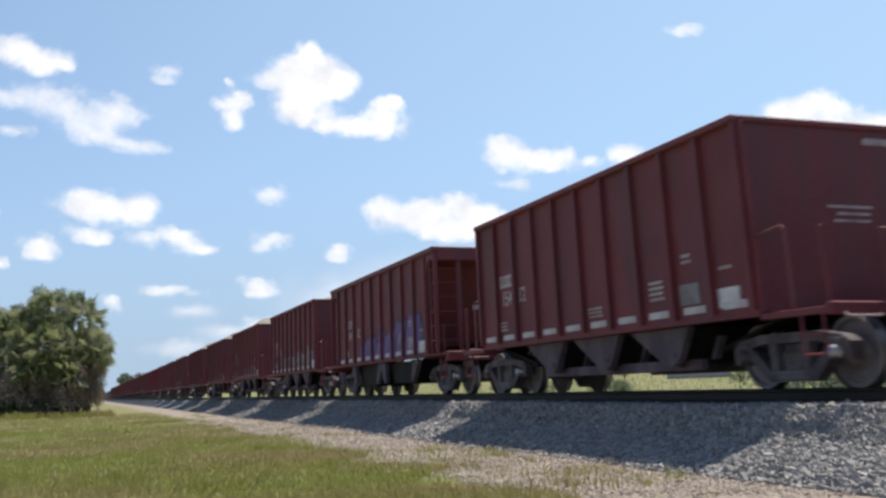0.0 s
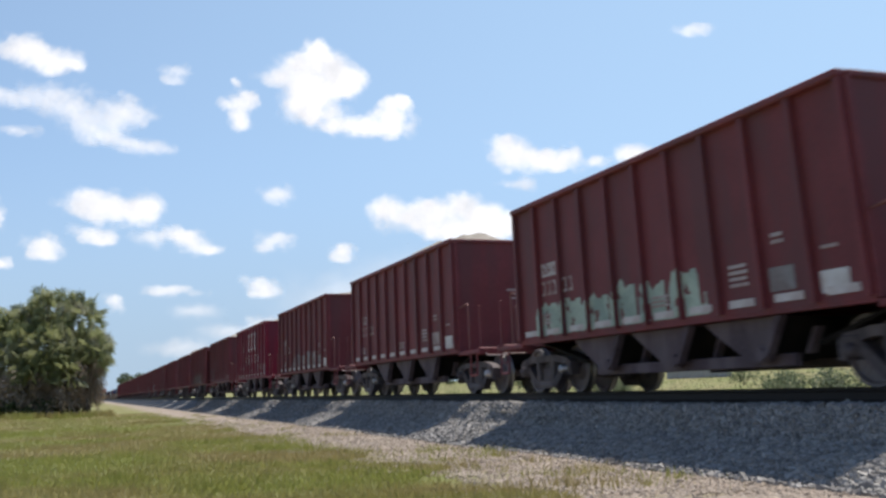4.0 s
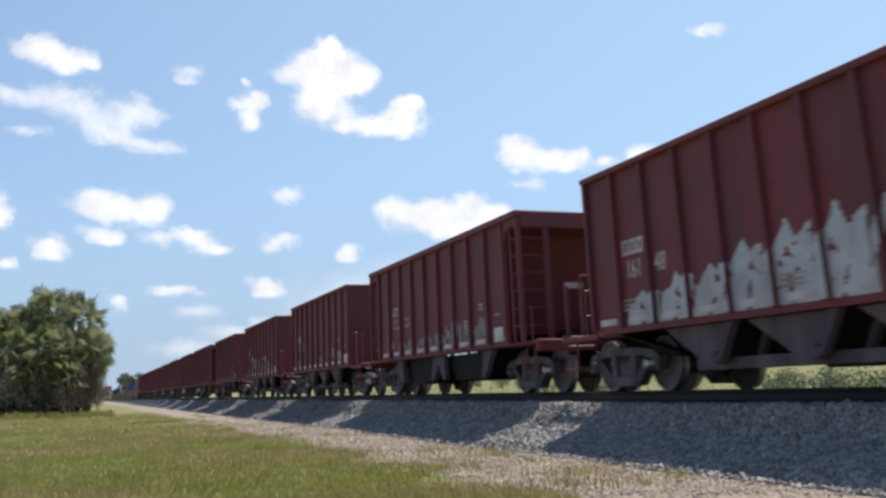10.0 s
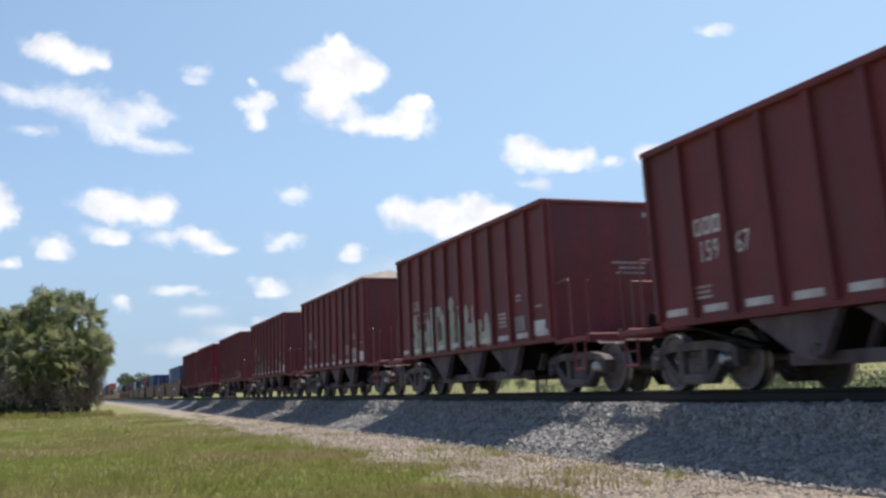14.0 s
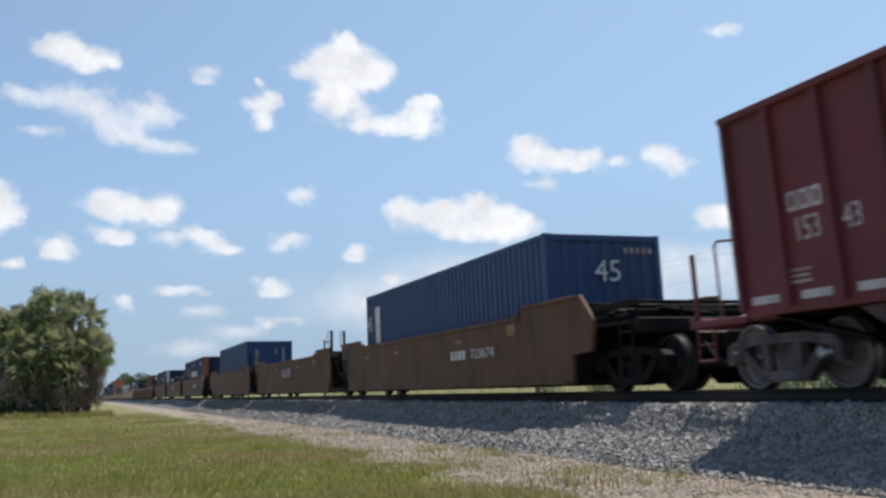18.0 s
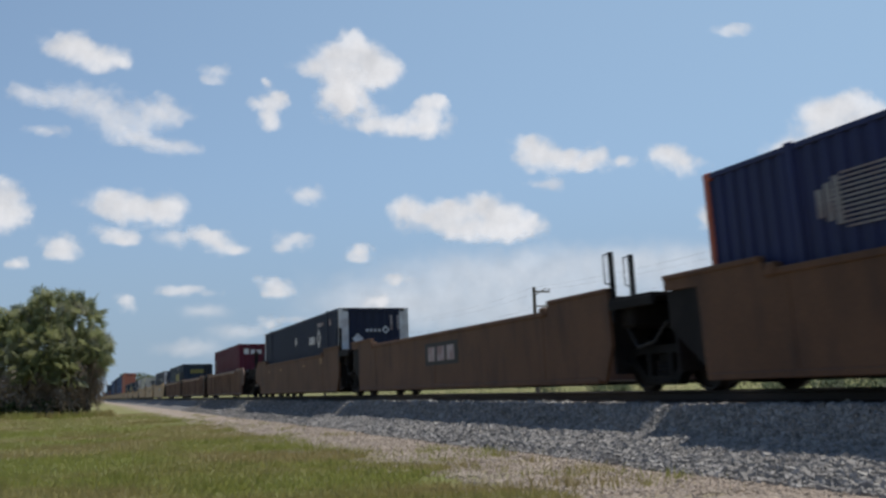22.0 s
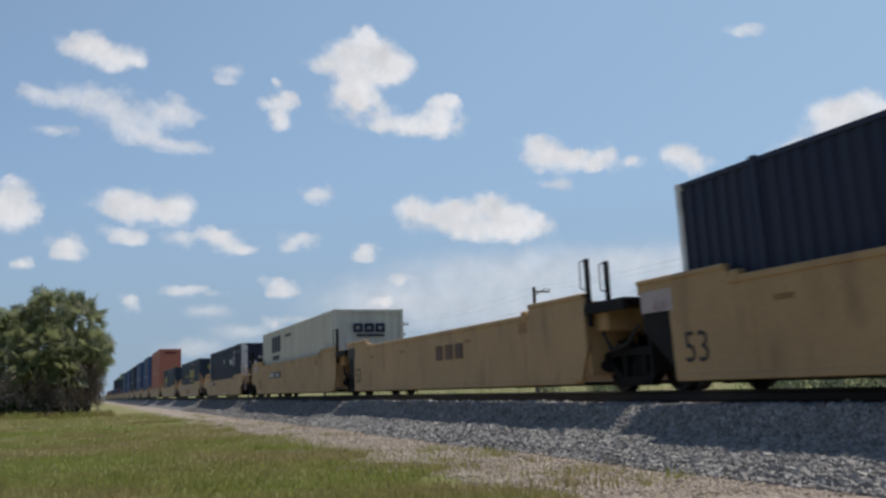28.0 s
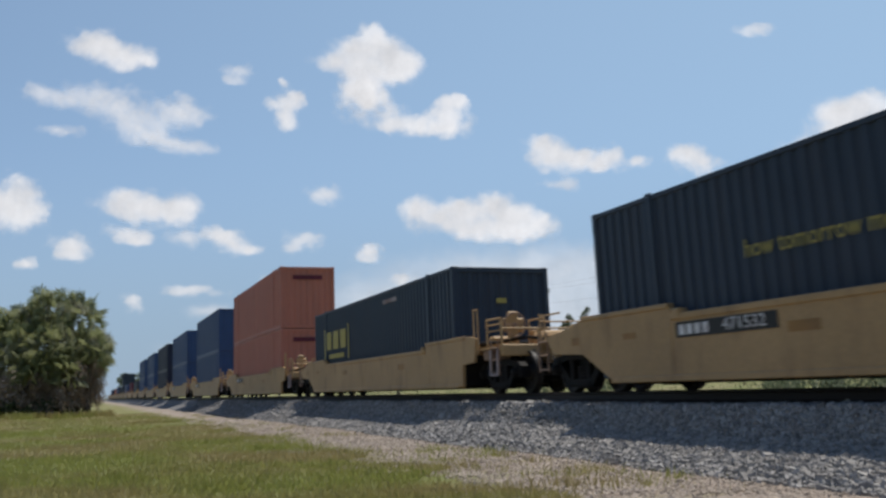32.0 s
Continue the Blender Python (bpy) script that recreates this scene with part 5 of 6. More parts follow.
solid("dry_undergrowth", dry, DEADLEAF, "dry brown leaves and stems under the palms", "dry leaves", kind="stuff")
solid("undergrowth", under, LEAF, "dark low undergrowth round the palm trunks", "shrub", kind="stuff")
# the paler leaf colour puts distance haze into this tree's crown
broadleaf("tree", 18.0, 400.0, 12.0, 9.0, 5, "far green tree beyond the track", 2600, 0.7, PALELEAF)
for k, (x, y, h) in enumerate(((60, 121.5, 8.8), (61, 125, 7.7), (60.5, 117, 9.3), (62, 114, 8.5), (60, 129, 7.5))):
    t = thing("pine_tree", "thin dark pine behind the railway", "tree", "pines behind the railway", at=(x, y, lie(x, y) - 0.05))
    part("trunk", Build().rod((0, 0, 0), (0, 0, h * 0.97), 0.16, 8, 0.03), BARK, t)
    pr, cb = random.Random(60 + k), Build()
    for j in range(16):
        z = h * (0.35 + 0.65 * j / 15)
        leaf_cloud(cb, (pr.uniform(-0.3, 0.3), pr.uniform(-0.3, 0.3), z), (1.6 * (1.12 - z / h) + 0.2,) * 2 + (0.4,), 40, 0.28, pr)
    part("crown", cb, LEAF, t)


def shrub(x, y, w, h, seed, label, material):
    base = lie(x, y) - 0.03
    rnd, b = random.Random(seed), Build()
    for _ in range(9):
        leaf_cloud(b, (rnd.uniform(-0.4, 0.4) * w, rnd.uniform(-0.4, 0.4) * w, h * rnd.uniform(0.3, 0.7)), (w * 0.3, w * 0.3, h * 0.35), 55, 0.13, rnd)
    s = thing("shrub", label, "shrub", "shrubs behind the railway", at=(x, y, base))
    stem = Build()
    for k in range(5):
        stem.rod((0, 0, 0), (rnd.uniform(-0.3, 0.3) * w, rnd.uniform(-0.3, 0.3) * w, h * 0.6), 0.03, 5, 0.012)
    part("stems", stem, BARK, s)
    part("foliage", b, material, s)


for k in range(12):
    shrub(30.0 + 0.8 * math.sin(k * 1.7), 22.5 + 1.25 * k, 2.0, 1.65 + 0.25 * math.sin(k * 2.3), 90 + k, "pale leafy shrub behind the railway", PALELEAF if k % 3 else LEAF)
for k, (x, y) in enumerate(((30, 39.2), (31, 40.6), (40, 72.0), (41, 74.5), (40.5, 77.0), (42, 90.0), (52, 120.0), (55, 133.0), (50, 70.0), (58, 150.0), (61, 172.0), (48, 61.0), (66, 118.0), (70, 139.0))):
    shrub(x, y, 2.2, 1.5, 120 + k, "dark green shrub behind the railway", LEAF)

wall_run = tagged(new("field_wall"), "low grey concrete wall across the field", "wall", kind="structure")
SLAB = mesh_of("panel", Build().box((-0.1, -1.2, 0), (0.1, 1.2, 1.25), 0.02), CONCRETE)
for k in range(5):
    part("panel", SLAB, CONCRETE, wall_run, at=(62.0, 90.0 + 2.45 * k, lie(62.0, 95.0) - 0.25))

weeds = []
wr = random.Random(12)
for _ in range(16000):
    x = wr.uniform(22, 90)
    y = x * wr.uniform(0.95, 4.5)
    weeds.append((x, y, lie(x, y) - 0.03))
blades("field_weeds", weeds, 0.10, 0.34, 0.03, LEAF, "rank green weeds in the field behind the railway", 0.8)

# ---- utility line ----
TOPS = []
for k in range(7):
    y = -2.4 + 35.3 * k
    pole = thing("utility_pole", "weathered wooden utility pole with a crossarm", "utility pole", "utility poles behind the railway", at=(31.0, y, -0.95))
    part("mast", Build().rod((0, 0, 0), (0, 0, 8.4), 0.17, 10, 0.12), POLEWOOD, pole)
    part("crossarm", Build().box((-0.1, -0.06, 8.02), (1.25, 0.06, 8.14), 0.01).rod((0, 0.06, 7.75), (0.95, 0.06, 8.35), 0.04, 6), POLEWOOD, pole)
    part("lower_arm", Build().box((-0.05, -0.05, 6.95), (0.95, 0.05, 7.05), 0.01), POLEWOOD, pole)
    part("insulator", Build().rod((1.2, 0, 8.14), (1.2, 0, 8.32), 0.05, 8), CONCRETE, pole)
    part("insulator", Build().rod((0.9, 0, 7.05), (0.9, 0, 7.22), 0.05, 8), CONCRETE, pole)
    TOPS.append(y)
for x, z in ((32.2, 7.35), (31.9, 6.25), (31.0, 7.45)):
    wire = Build()
    for a, c in zip(TOPS, TOPS[1:]):
        pts = [(x, a + (c - a) * s / 8, z - 0.45 * 4 * (s / 8) * (1 - s / 8)) for s in range(9)]
        wire.path(pts, 0.0045, 4)
    solid("overhead_wire", wire, RUBBER, "thin black overhead wire", "wire", "overhead wires")

# ---- parked car behind the palms ----
pc = thing("parked_car", "grey-blue car parked beyond the palms", "car", at=(-6.55, 76.0, -0.92))
body = [(-2.2, 0.35), (-2.25, 0.72), (-1.9, 0.92), (-1.2, 0.98), (-0.6, 1.42), (0.9, 1.45), (1.6, 1.02), (2.2, 0.9), (2.25, 0.38)]
part("body", Build().prism(body, -0.85, 0.85), SILVER, pc)
for sx in (-0.86, 0.86):
    part("side_window", Build().prism([(-1.0, 1.0), (-0.55, 1.36), (0.85, 1.38), (1.35, 1.04)], sx - 0.004, sx + 0.004), GLASS, pc)
    for wy in (-1.4, 1.4):
        w = part("wheel", Build().rod((sx - 0.1, wy, 0.33), (sx + 0.06, wy, 0.33), 0.33, 16), RUBBER, pc)
        part("rim", Build().rod((sx - 0.105, wy, 0.33), (sx + 0.068, wy, 0.33), 0.2, 12), SHINE, w)
part("windscreen", Build().add([(-0.75, -1.2, 1.0), (0.75, -1.2, 1.0), (0.68, -0.62, 1.42), (-0.68, -0.62, 1.42)], [(0, 1, 2, 3)]), GLASS, pc)
for sx in (-0.6, 0.6):
    part("headlight", Build().box((sx - 0.15, -2.27, 0.62), (sx + 0.15, -2.2, 0.76), 0.02), SHINE, pc)

# ---- clouds ----
FOCUS = 784.0 / math.tan(radians(47.14) / 2)
TURN = STAND.to_3x3()


def sight(px, py):
    return (TURN @ Vector(((px - 784.0) / FOCUS, (441.0 - py) / FOCUS, -1.0)))


CLOUDS = []


def cloud(blobs, seed, far=3000.0, rough=0.5, thin=0.0, drift=None, rise=0.0, material=None):
    """A drifting cloud far off, from soft lobes (across, down, half width, half height), with billows, a ragged edge and real thickness.
    drift, rise: how far it goes across and up in the whole shot."""
    x0, x1 = min(b[0] - 1.9 * b[2] for b in blobs), max(b[0] + 1.9 * b[2] for b in blobs)
    y0, y1 = min(b[1] - 1.9 * b[3] for b in blobs), max(b[1] + 1.9 * b[3] for b in blobs)
    cx, cy = (x0 + x1) / 2, (y0 + y1) / 2
    cell = 3.0 if x1 - x0 < 500 else 6.0
    nx, ny = int((x1 - x0) / cell) + 1, int((y1 - y0) / cell) + 1
    k = far / FOCUS
    dens = {}
    for j in range(ny):
        for i in range(nx):
            x, y = x0 + i * cell, y0 + j * cell
            wx = x + 9 * noise.noise((x * 0.022, y * 0.022, seed)) + 5 * noise.noise((x * 0.07, y * 0.07, seed + 3))
            wy = y + 8 * noise.noise((x * 0.022, y * 0.022, seed + 9)) + 5 * noise.noise((x * 0.07, y * 0.07, seed + 5))
            keep = 1.0
            for bx, by, rx, ry in blobs:
                # a crisp crown and a soft foot
                down = (wy - by) / ry
                keep *= 1 - 0.86 * math.exp(-0.85 * (((wx - bx) / rx) ** 2 + down ** 2 * (1.15 if down < 0 else 0.9)))
            d = 1 - keep
            f = noise.fractal((x * 0.03, y * 0.036, seed), 0.6, 2.1, 5)
            bil = abs(noise.noise((x * 0.045, y * 0.05, seed + 2))) + 0.5 * abs(noise.noise((x * 0.1, y * 0.11, seed + 4)))
            d = d * (1 - thin) + rough * (0.3 * f + 0.35 * (bil - 0.3)) * min(1.0, 2.5 * d) - 0.02
            edge_fade = min(1.0, min(i, j, nx - 1 - i, ny - 1 - j) / 4)
            d = min(d, 1.0) * edge_fade
            if d > 0.02:
                dens[i, j] = d
    # each piece that hangs together drifts as a cloud of its own; the smallest shreds are dropped
    left = set(dens)
    while left:
        todo, found = [left.pop()], []
        while todo:
            i, j = todo.pop()
            found.append((i, j))
            for q in ((i + 1, j), (i - 1, j), (i, j + 1), (i, j - 1)):
                if q in left:
                    left.remove(q)
                    todo.append(q)
        if len(found) < 60:
            continue
        found.sort()
        has = set(found)
        me = bpy.data.meshes.new("cloud")
        vs, fs, at, ix = [], [], [], {}
        for s in (1, -1):
            for i, j in found:
                d = dens[i, j]
                ix[s, i, j] = len(vs)
                vs.append(((x0 + i * cell - cx) * k, (cy - y0 - j * cell) * k, s * 28 * k * max(d - 0.02, 0.0) ** 0.7))
                at.append(d)
            for i, j in found:
                q = [(i, j), (i + 1, j), (i + 1, j + 1), (i, j + 1)]
                if all(p in has for p in q):
                    fs.append([ix[(s, *p)] for p in (q if s < 0 else q[::-1])])
        me.from_pydata(vs, [], fs)
        layer = me.attributes.new("puff", "FLOAT", "POINT")
        layer.data.foreach_set("value", at)
        me.materials.append(material or CLOUD)
        me.shade_smooth()
        ob = tagged(new("cloud", me), "small white fair-weather cloud drifting over a blue sky" if thin < 0.3 else "thin pale cloud veil in the blue sky", "cloud", "clouds in the sky")
        CLOUDS.append((ob, cx, cy, 20 + 0.175 * (640 - cy) if drift is None else drift, rise, far))


cloud([(95, 92, 34, 20), (120, 84, 36, 22), (150, 104, 38, 22), (185, 120, 26, 11)], 1, rough=0.5, thin=0.05, drift=146, rise=8)
cloud([(35, 168, 30, 15), (75, 180, 32, 13)], 27, rough=0.7, thin=0.06, drift=92, material=WISP)
cloud([(125, 178, 42, 22), (165, 186, 44, 28), (205, 215, 42, 28), (225, 242, 40, 18)], 2, rough=0.7, thin=0.06, drift=92, material=WISP)
cloud([(262, 205, 34, 22), (290, 205, 28, 18), (278, 178, 14, 12)], 28, rough=0.7, thin=0.06, drift=112, material=WISP)
cloud([(268, 256, 40, 14), (308, 266, 30, 11)], 29, rough=0.7, thin=0.06, drift=84, material=WISP)
cloud([(372, 126, 22, 11), (360, 146, 16, 9)], 3, rough=0.7, thin=0.06, drift=125, material=WISP)
cloud([(470, 186, 26, 20), (448, 188, 17, 12), (466, 216, 18, 18), (462, 150, 9, 10), (486, 178, 13, 14)], 4, rough=0.7, thin=0.14, drift=95)
cloud([(612, 82, 26, 22), (592, 108, 40, 24), (545, 126, 32, 15), (640, 112, 38, 28), (676, 132, 24, 20), (600, 145, 40, 26), (652, 146, 30, 16), (590, 172, 34, 22), (606, 196, 32, 16)], 5, rough=0.5, drift=112, rise=32)
cloud([(600, 178, 38, 32), (622, 212, 40, 22), (668, 226, 44, 18), (715, 230, 40, 17), (748, 212, 32, 26), (768, 188, 16, 16), (738, 186, 14, 10)], 30, rough=0.75, thin=0.17, drift=114, rise=2)
cloud([(935, 262, 28, 18), (950, 284, 44, 22), (995, 284, 28, 17)], 6, rough=0.5, drift=76)
cloud([(1045, 276, 26, 17), (1030, 296, 36, 12), (1090, 288, 20, 11)], 31, rough=0.6, thin=0.2, drift=84)
cloud([(1168, 276, 32, 17), (1195, 290, 34, 20)], 7, rough=0.6, thin=0.1, drift=108)
cloud([(1490, 188, 44, 24), (1445, 205, 36, 22), (1530, 225, 50, 34), (1465, 255, 60, 36), (1390, 272, 44, 24), (1440, 305, 56, 20), (1560, 270, 60, 34), (1620, 230, 50, 34)], 8, rough=0.4)
cloud([(1275, 388, 40, 19), (1350, 368, 34, 22), (1330, 390, 60, 22), (1420, 388, 56, 22), (1500, 392, 80, 20), (1600, 392, 70, 22)], 9, rough=0.5)
cloud([(710, 374, 28, 18), (752, 388, 40, 22), (796, 376, 30, 20), (850, 368, 40, 21), (885, 388, 34, 24), (815, 408, 66, 18), (880, 412, 48, 18), (930, 402, 24, 16)], 10, rough=0.45, drift=64)
cloud([(185, 366, 38, 22), (230, 372, 50, 24), (285, 376, 36, 24)], 11, rough=0.5, drift=74)
cloud([(198, 418, 34, 16), (220, 430, 20, 10)], 32, rough=0.5, thin=0.1, drift=72)
cloud([(104, 438, 32, 20), (98, 454, 26, 12)], 12, rough=0.5, thin=0.05)
cloud([(300, 426, 28, 15)], 33, rough=0.6, thin=0.06, drift=72, material=WISP)
cloud([(356, 418, 30, 15), (375, 432, 36, 17), (406, 446, 20, 10)], 13, rough=0.6, thin=0.14, drift=80)
cloud([(520, 428, 28, 16), (494, 440, 16, 12)], 14, rough=0.8, thin=0.02, material=WISP)
cloud([(536, 348, 28, 17)], 15, rough=0.7, thin=0.06, drift=95, material=WISP)
cloud([(633, 448, 24, 16), (622, 460, 14, 9)], 16, rough=0.7, thin=0.16, drift=54)
cloud([(482, 508, 28, 17), (480, 522, 24, 10)], 17, rough=0.6, thin=0.14)
cloud([(322, 520, 44, 10), (292, 516, 16, 8)], 18, rough=0.6, thin=0.02, material=WISP)
cloud([(221, 538, 17, 17)], 19, rough=0.5, thin=0.2)
cloud([(2, 355, 26, 36), (8, 392, 30, 20), (-40, 370, 40, 40)], 20, rough=0.5, drift=92, rise=10)
cloud([(24, 468, 22, 11)], 21, rough=0.6, thin=0.15)
cloud([(468, 577, 22, 11), (522, 567, 24, 12), (664, 540, 26, 12), (700, 498, 32, 11)], 22, rough=0.6, thin=0.25)
cloud([(1276, 60, 24, 10), (1300, 54, 20, 9)], 41, rough=0.4, thin=0.02, material=WISP)
cloud([(900, 490, 230, 44), (1130, 470, 200, 34), (700, 540, 160, 40), (1000, 560, 300, 60), (1400, 470, 200, 40)], 24, far=3900.0, rough=0.1, thin=0.2, material=VEIL)
cloud([(70, 235, 30, 10), (265, 130, 16, 10), (960, 330, 26, 9), (595, 395, 16, 11)], 25, far=3300.0, rough=0.8, thin=0.02, material=WISP)
cloud([(360, 555, 40, 14), (330, 620, 60, 16), (420, 590, 50, 14)], 26, far=3600.0, rough=0.2, thin=0.2, material=VEIL)

# ---- the train: hopper cars ----
PITCH_CAR, FIRST = 13.625, 16.1
plain = hopper_plain(OXIDE, "oxide-red open hopper car loaded with crushed stone")
frame_car = hopper_open(OXIDE, "oxide-red hopper car with open corner frames and ladders")
OPEN_CARS = (1, 11, 14, 16, 20)
hoppers = {}
for i in range(-1, 28):
    if i == 9:
        car = hopper_plain(RED, "bright red open hopper car with large white lettering")
    elif i == 26:
        car = hopper_plain(RED, "bright red open hopper car with grey sprayed lettering")
    elif i == 0:
        car = plain
    elif i == 1:
        car = frame_car
    else:
        car = copy_thing(frame_car if i in OPEN_CARS else plain, Matrix.Identity(4))
    hoppers[i] = car
    MOVERS.append((car, FIRST + PITCH_CAR * i, 0.0))
HEAPED = {3: 4.42, 4: 4.43, 5: 4.5, 7: 4.4, 10: 4.34, 12: 4.38, 13: 4.36, 23: 4.4, 27: 4.4}
NUMBERS = {0: ("154", "12"), 1: ("161", "02"), 5: ("158", "90"), 10: ("154", "7"), 15: ("161", "48"), 16: None, 18: ("158", "98"), 21: ("159", "67"), 27: ("153", "43")}
for i, car in hoppers.items():
    gravel_heap(car, 1.47, HB if i not in OPEN_CARS else 4.6, 3.45, HEAPED.get(i, 4.15), i + 3)
    if i != 9:
        stencils(car, NUMBERS.get(i), i + 5, i not in OPEN_CARS)
big = hoppers[9]
for y in (0.68, -0.36, -1.43):
    shape("initial", big, [(y + 0.15, 2.43, y + 0.28, 3.35), (y - 0.28, 2.43, y - 0.15, 3.35), (y - 0.15, 3.20, y + 0.15, 3.35), (y - 0.15, 2.43, y + 0.15, 2.58)], WHITE, x=-1.53, label="large white painted block shape")
for d, y in (("1", 1.80), ("5", 0.75), ("1", -0.23), ("3", -1.34), ("6", -2.36)):
    letters(big, d, 0.64, y, 1.77, squeeze=0.95)
for y, w, h, z, r in ((-2.38, 0.42, 0.4, 1.32, 4), (-3.25, 0.4, 0.3, 1.40, 3), (2.85, 0.42, 0.3, 2.5, 3), (3.75, 0.5, 0.16, 1.5, 2), (2.85, 0.5, 0.16, 1.5, 2), (-0.25, 0.5, 0.14, 1.34, 2)):
    part("stencil", bars(Build(), -1.530, y, z, w, h, r), PALE, big)
shape("data_panel", big, [(-4.55, 1.2, -4.05, 1.62)], PALE, x=-1.53)
ROW = {"half": HB, "panels": RIBS}
ROW_OPEN = {"half": 4.9, "panels": 9}


def tag_car(i, paint, shapes, label="", lift=0.0):
    fills, cuts = shapes
    sprayed(hoppers[i], paint, fills, cuts, label, 40 + i, lift=lift, **(ROW_OPEN if i in OPEN_CARS else ROW))


# purple piece with a dark edge
tag_car(1, NAVY, jagged(4, -4.25, 2.1, 1.05, 1.85, 2.3, 4, 0.01), "dark edge of purple graffiti")
tag_car(1, PURPLE, jagged(4, -4.15, 2.0, 1.08, 1.78, 2.22, 4, 0.05), "purple sprayed graffiti", 0.004)
# faded white letters
tag_car(2, GREYSPRAY, jagged(6, -4.4, 2.3, 1.08, 1.7, 1.95, 9, 0.08), "faded white graffiti")
tag_car(3, GREYSPRAY, (scrawl(7, -3.6, 2.2, 1.15, 1.75, 16), ()))
tag_car(6, GREENSPRAY, jagged(8, -1.5, 4.0, 1.08, 1.75, 1.8, 6, 0.05), "pale green graffiti")
tag_car(8, GREYSPRAY, jagged(9, -3.0, 2.0, 1.08, 1.7, 1.8, 6, 0.07), "grey graffiti letters")
# green and blue ground with white letters on it
tag_car(11, GREENPAINT, jagged(10, 0.2, 3.1, 1.08, 1.72, 1.95, 3, 0.02), "green sprayed ground of graffiti")
tag_car(11, BLUEPAINT, jagged(11, -2.2, 0.1, 1.08, 1.95, 1.75, 2, 0.02), "pale blue sprayed ground of graffiti")
tag_car(11, GREENSPRAY, jagged(12, -2.0, 2.9, 1.06, 1.75, 1.98, 6, 0.07), "white and pale green graffiti letters", 0.004)
tag_car(10, GREYSPRAY, ([(4.2, 2.0, 3.9, 1.45, 0.05), (3.9, 1.45, 4.5, 1.8, 0.05), (4.5, 1.8, 3.8, 1.85, 0.05), (3.8, 1.85, 4.4, 1.4, 0.05), (3.1, 1.3, 3.0, 1.75, 0.16), (2.7, 1.35, 2.65, 1.8, 0.14)], ()), "white sprayed star")
# hollow outlines filled with thin grey
f, c = jagged(14, -4.1, 1.1, 1.08, 1.6, 1.95, 3, 0.02)
tag_car(14, GREYSPRAY, (f, c + jagged(14, -3.98, 1.0, 1.12, 1.52, 1.86, 3, 0.0)[0]), "pale outline of graffiti letters")
tag_car(14, OLIVE, (jagged(14, -3.95, 0.97, 1.14, 1.5, 1.83, 3, 0.05)), "faded olive-grey graffiti")
tag_car(14, GREYSPRAY, (scrawl(15, 1.4, 3.6, 1.15, 1.85, 7), ()))
# bold silver piece
tag_car(15, SILVERSPRAY, jagged(16, -1.7, 3.75, 1.06, 1.55, 2.25, 6, 0.035), "bold silver graffiti")
tag_car(15, SILVERSPRAY, (scrawl(17, -3.6, -1.9, 1.3, 2.15, 6, 0.06), ()))
tag_car(16, GREYSPRAY, jagged(18, -3.5, 3.0, 1.08, 1.45, 1.75, 9, 0.1), "faded grey graffiti")
# fat rounded white letters
tag_car(18, GREYSPRAY, jagged(19, 2.3, 3.25, 1.06, 1.5, 1.65, 1, 0.06), "faded grey graffiti")
tag_car(18, SILVERSPRAY, ([(1.6, 1.12, 1.98, 1.12, 0.1), (1.55, 1.8, 1.95, 1.85, 0.11), (1.95, 1.85, 2.0, 1.62, 0.11), (2.0, 1.62, 1.55, 1.48, 0.11), (1.55, 1.48, 1.6, 1.2, 0.10),
                           (0.55, 1.75, 0.45, 1.2, 0.12), (0.45, 1.15, 0.0, 1.12, 0.10), (0.35, 1.8, 0.05, 1.7, 0.10), (0.02, 1.65, -0.02, 1.2, 0.10),
                           (-0.75, 1.9, -0.85, 1.25, 0.11), (-0.75, 1.85, -1.2, 1.85, 0.10), (-0.8, 1.55, -1.1, 1.5, 0.09),
                           (-2.0, 1.9, -2.1, 1.2, 0.11), (-2.1, 1.25, -2.5, 1.3, 0.10), (-2.5, 1.3, -2.5, 1.85, 0.10)], ()), "fat white graffiti letters")
# cream bars with a yellow foot
tag_car(22, OLIVE, ([[(3.7, 1.08), (3.75, 1.6), (2.3, 1.7), (-0.2, 1.55), (-0.2, 1.08)]], ()), "dull yellow sprayed ground of graffiti")
tag_car(22, CREAMSPRAY, ([(3.6, 1.75, 3.6, 1.95, 0.16), (3.55, 1.15, 3.5, 1.5, 0.17), (3.0, 1.15, 2.95, 1.55, 0.16), (2.95, 1.5, 2.5, 1.5, 0.12), (2.55, 1.15, 2.5, 1.8, 0.14),
                          (2.2, 2.05, 1.6, 2.05, 0.12), (1.95, 1.15, 1.95, 2.0, 0.17), (1.6, 2.0, 1.3, 1.75, 0.13), (1.3, 1.75, 1.3, 1.3, 0.14), (1.3, 1.25, 1.9, 1.15, 0.12),
                          (0.75, 2.15, 0.7, 2.15, 0.17), (0.72, 1.15, 0.7, 1.85, 0.18), (0.15, 1.95, 0.1, 1.2, 0.15), (0.1, 1.2, -0.2, 1.2, 0.12), (-0.3, 1.2, -0.3, 1.9, 0.14),
                          (-0.75, 1.9, -0.8, 1.6, 0.12), (-0.5, 1.45, -1.1, 1.5, 0.16), (-0.6, 1.2, -1.0, 1.2, 0.12), (-1.55, 1.6, -1.6, 1.2, 0.16), (-1.6, 1.2, -1.2, 1.25, 0.13)], ()), "cream graffiti letters", 0.004)
tag_car(24, GREYSPRAY, jagged(25, 0.0, 3.6, 1.08, 1.7, 1.95, 4, 0.07), "grey graffiti letters")
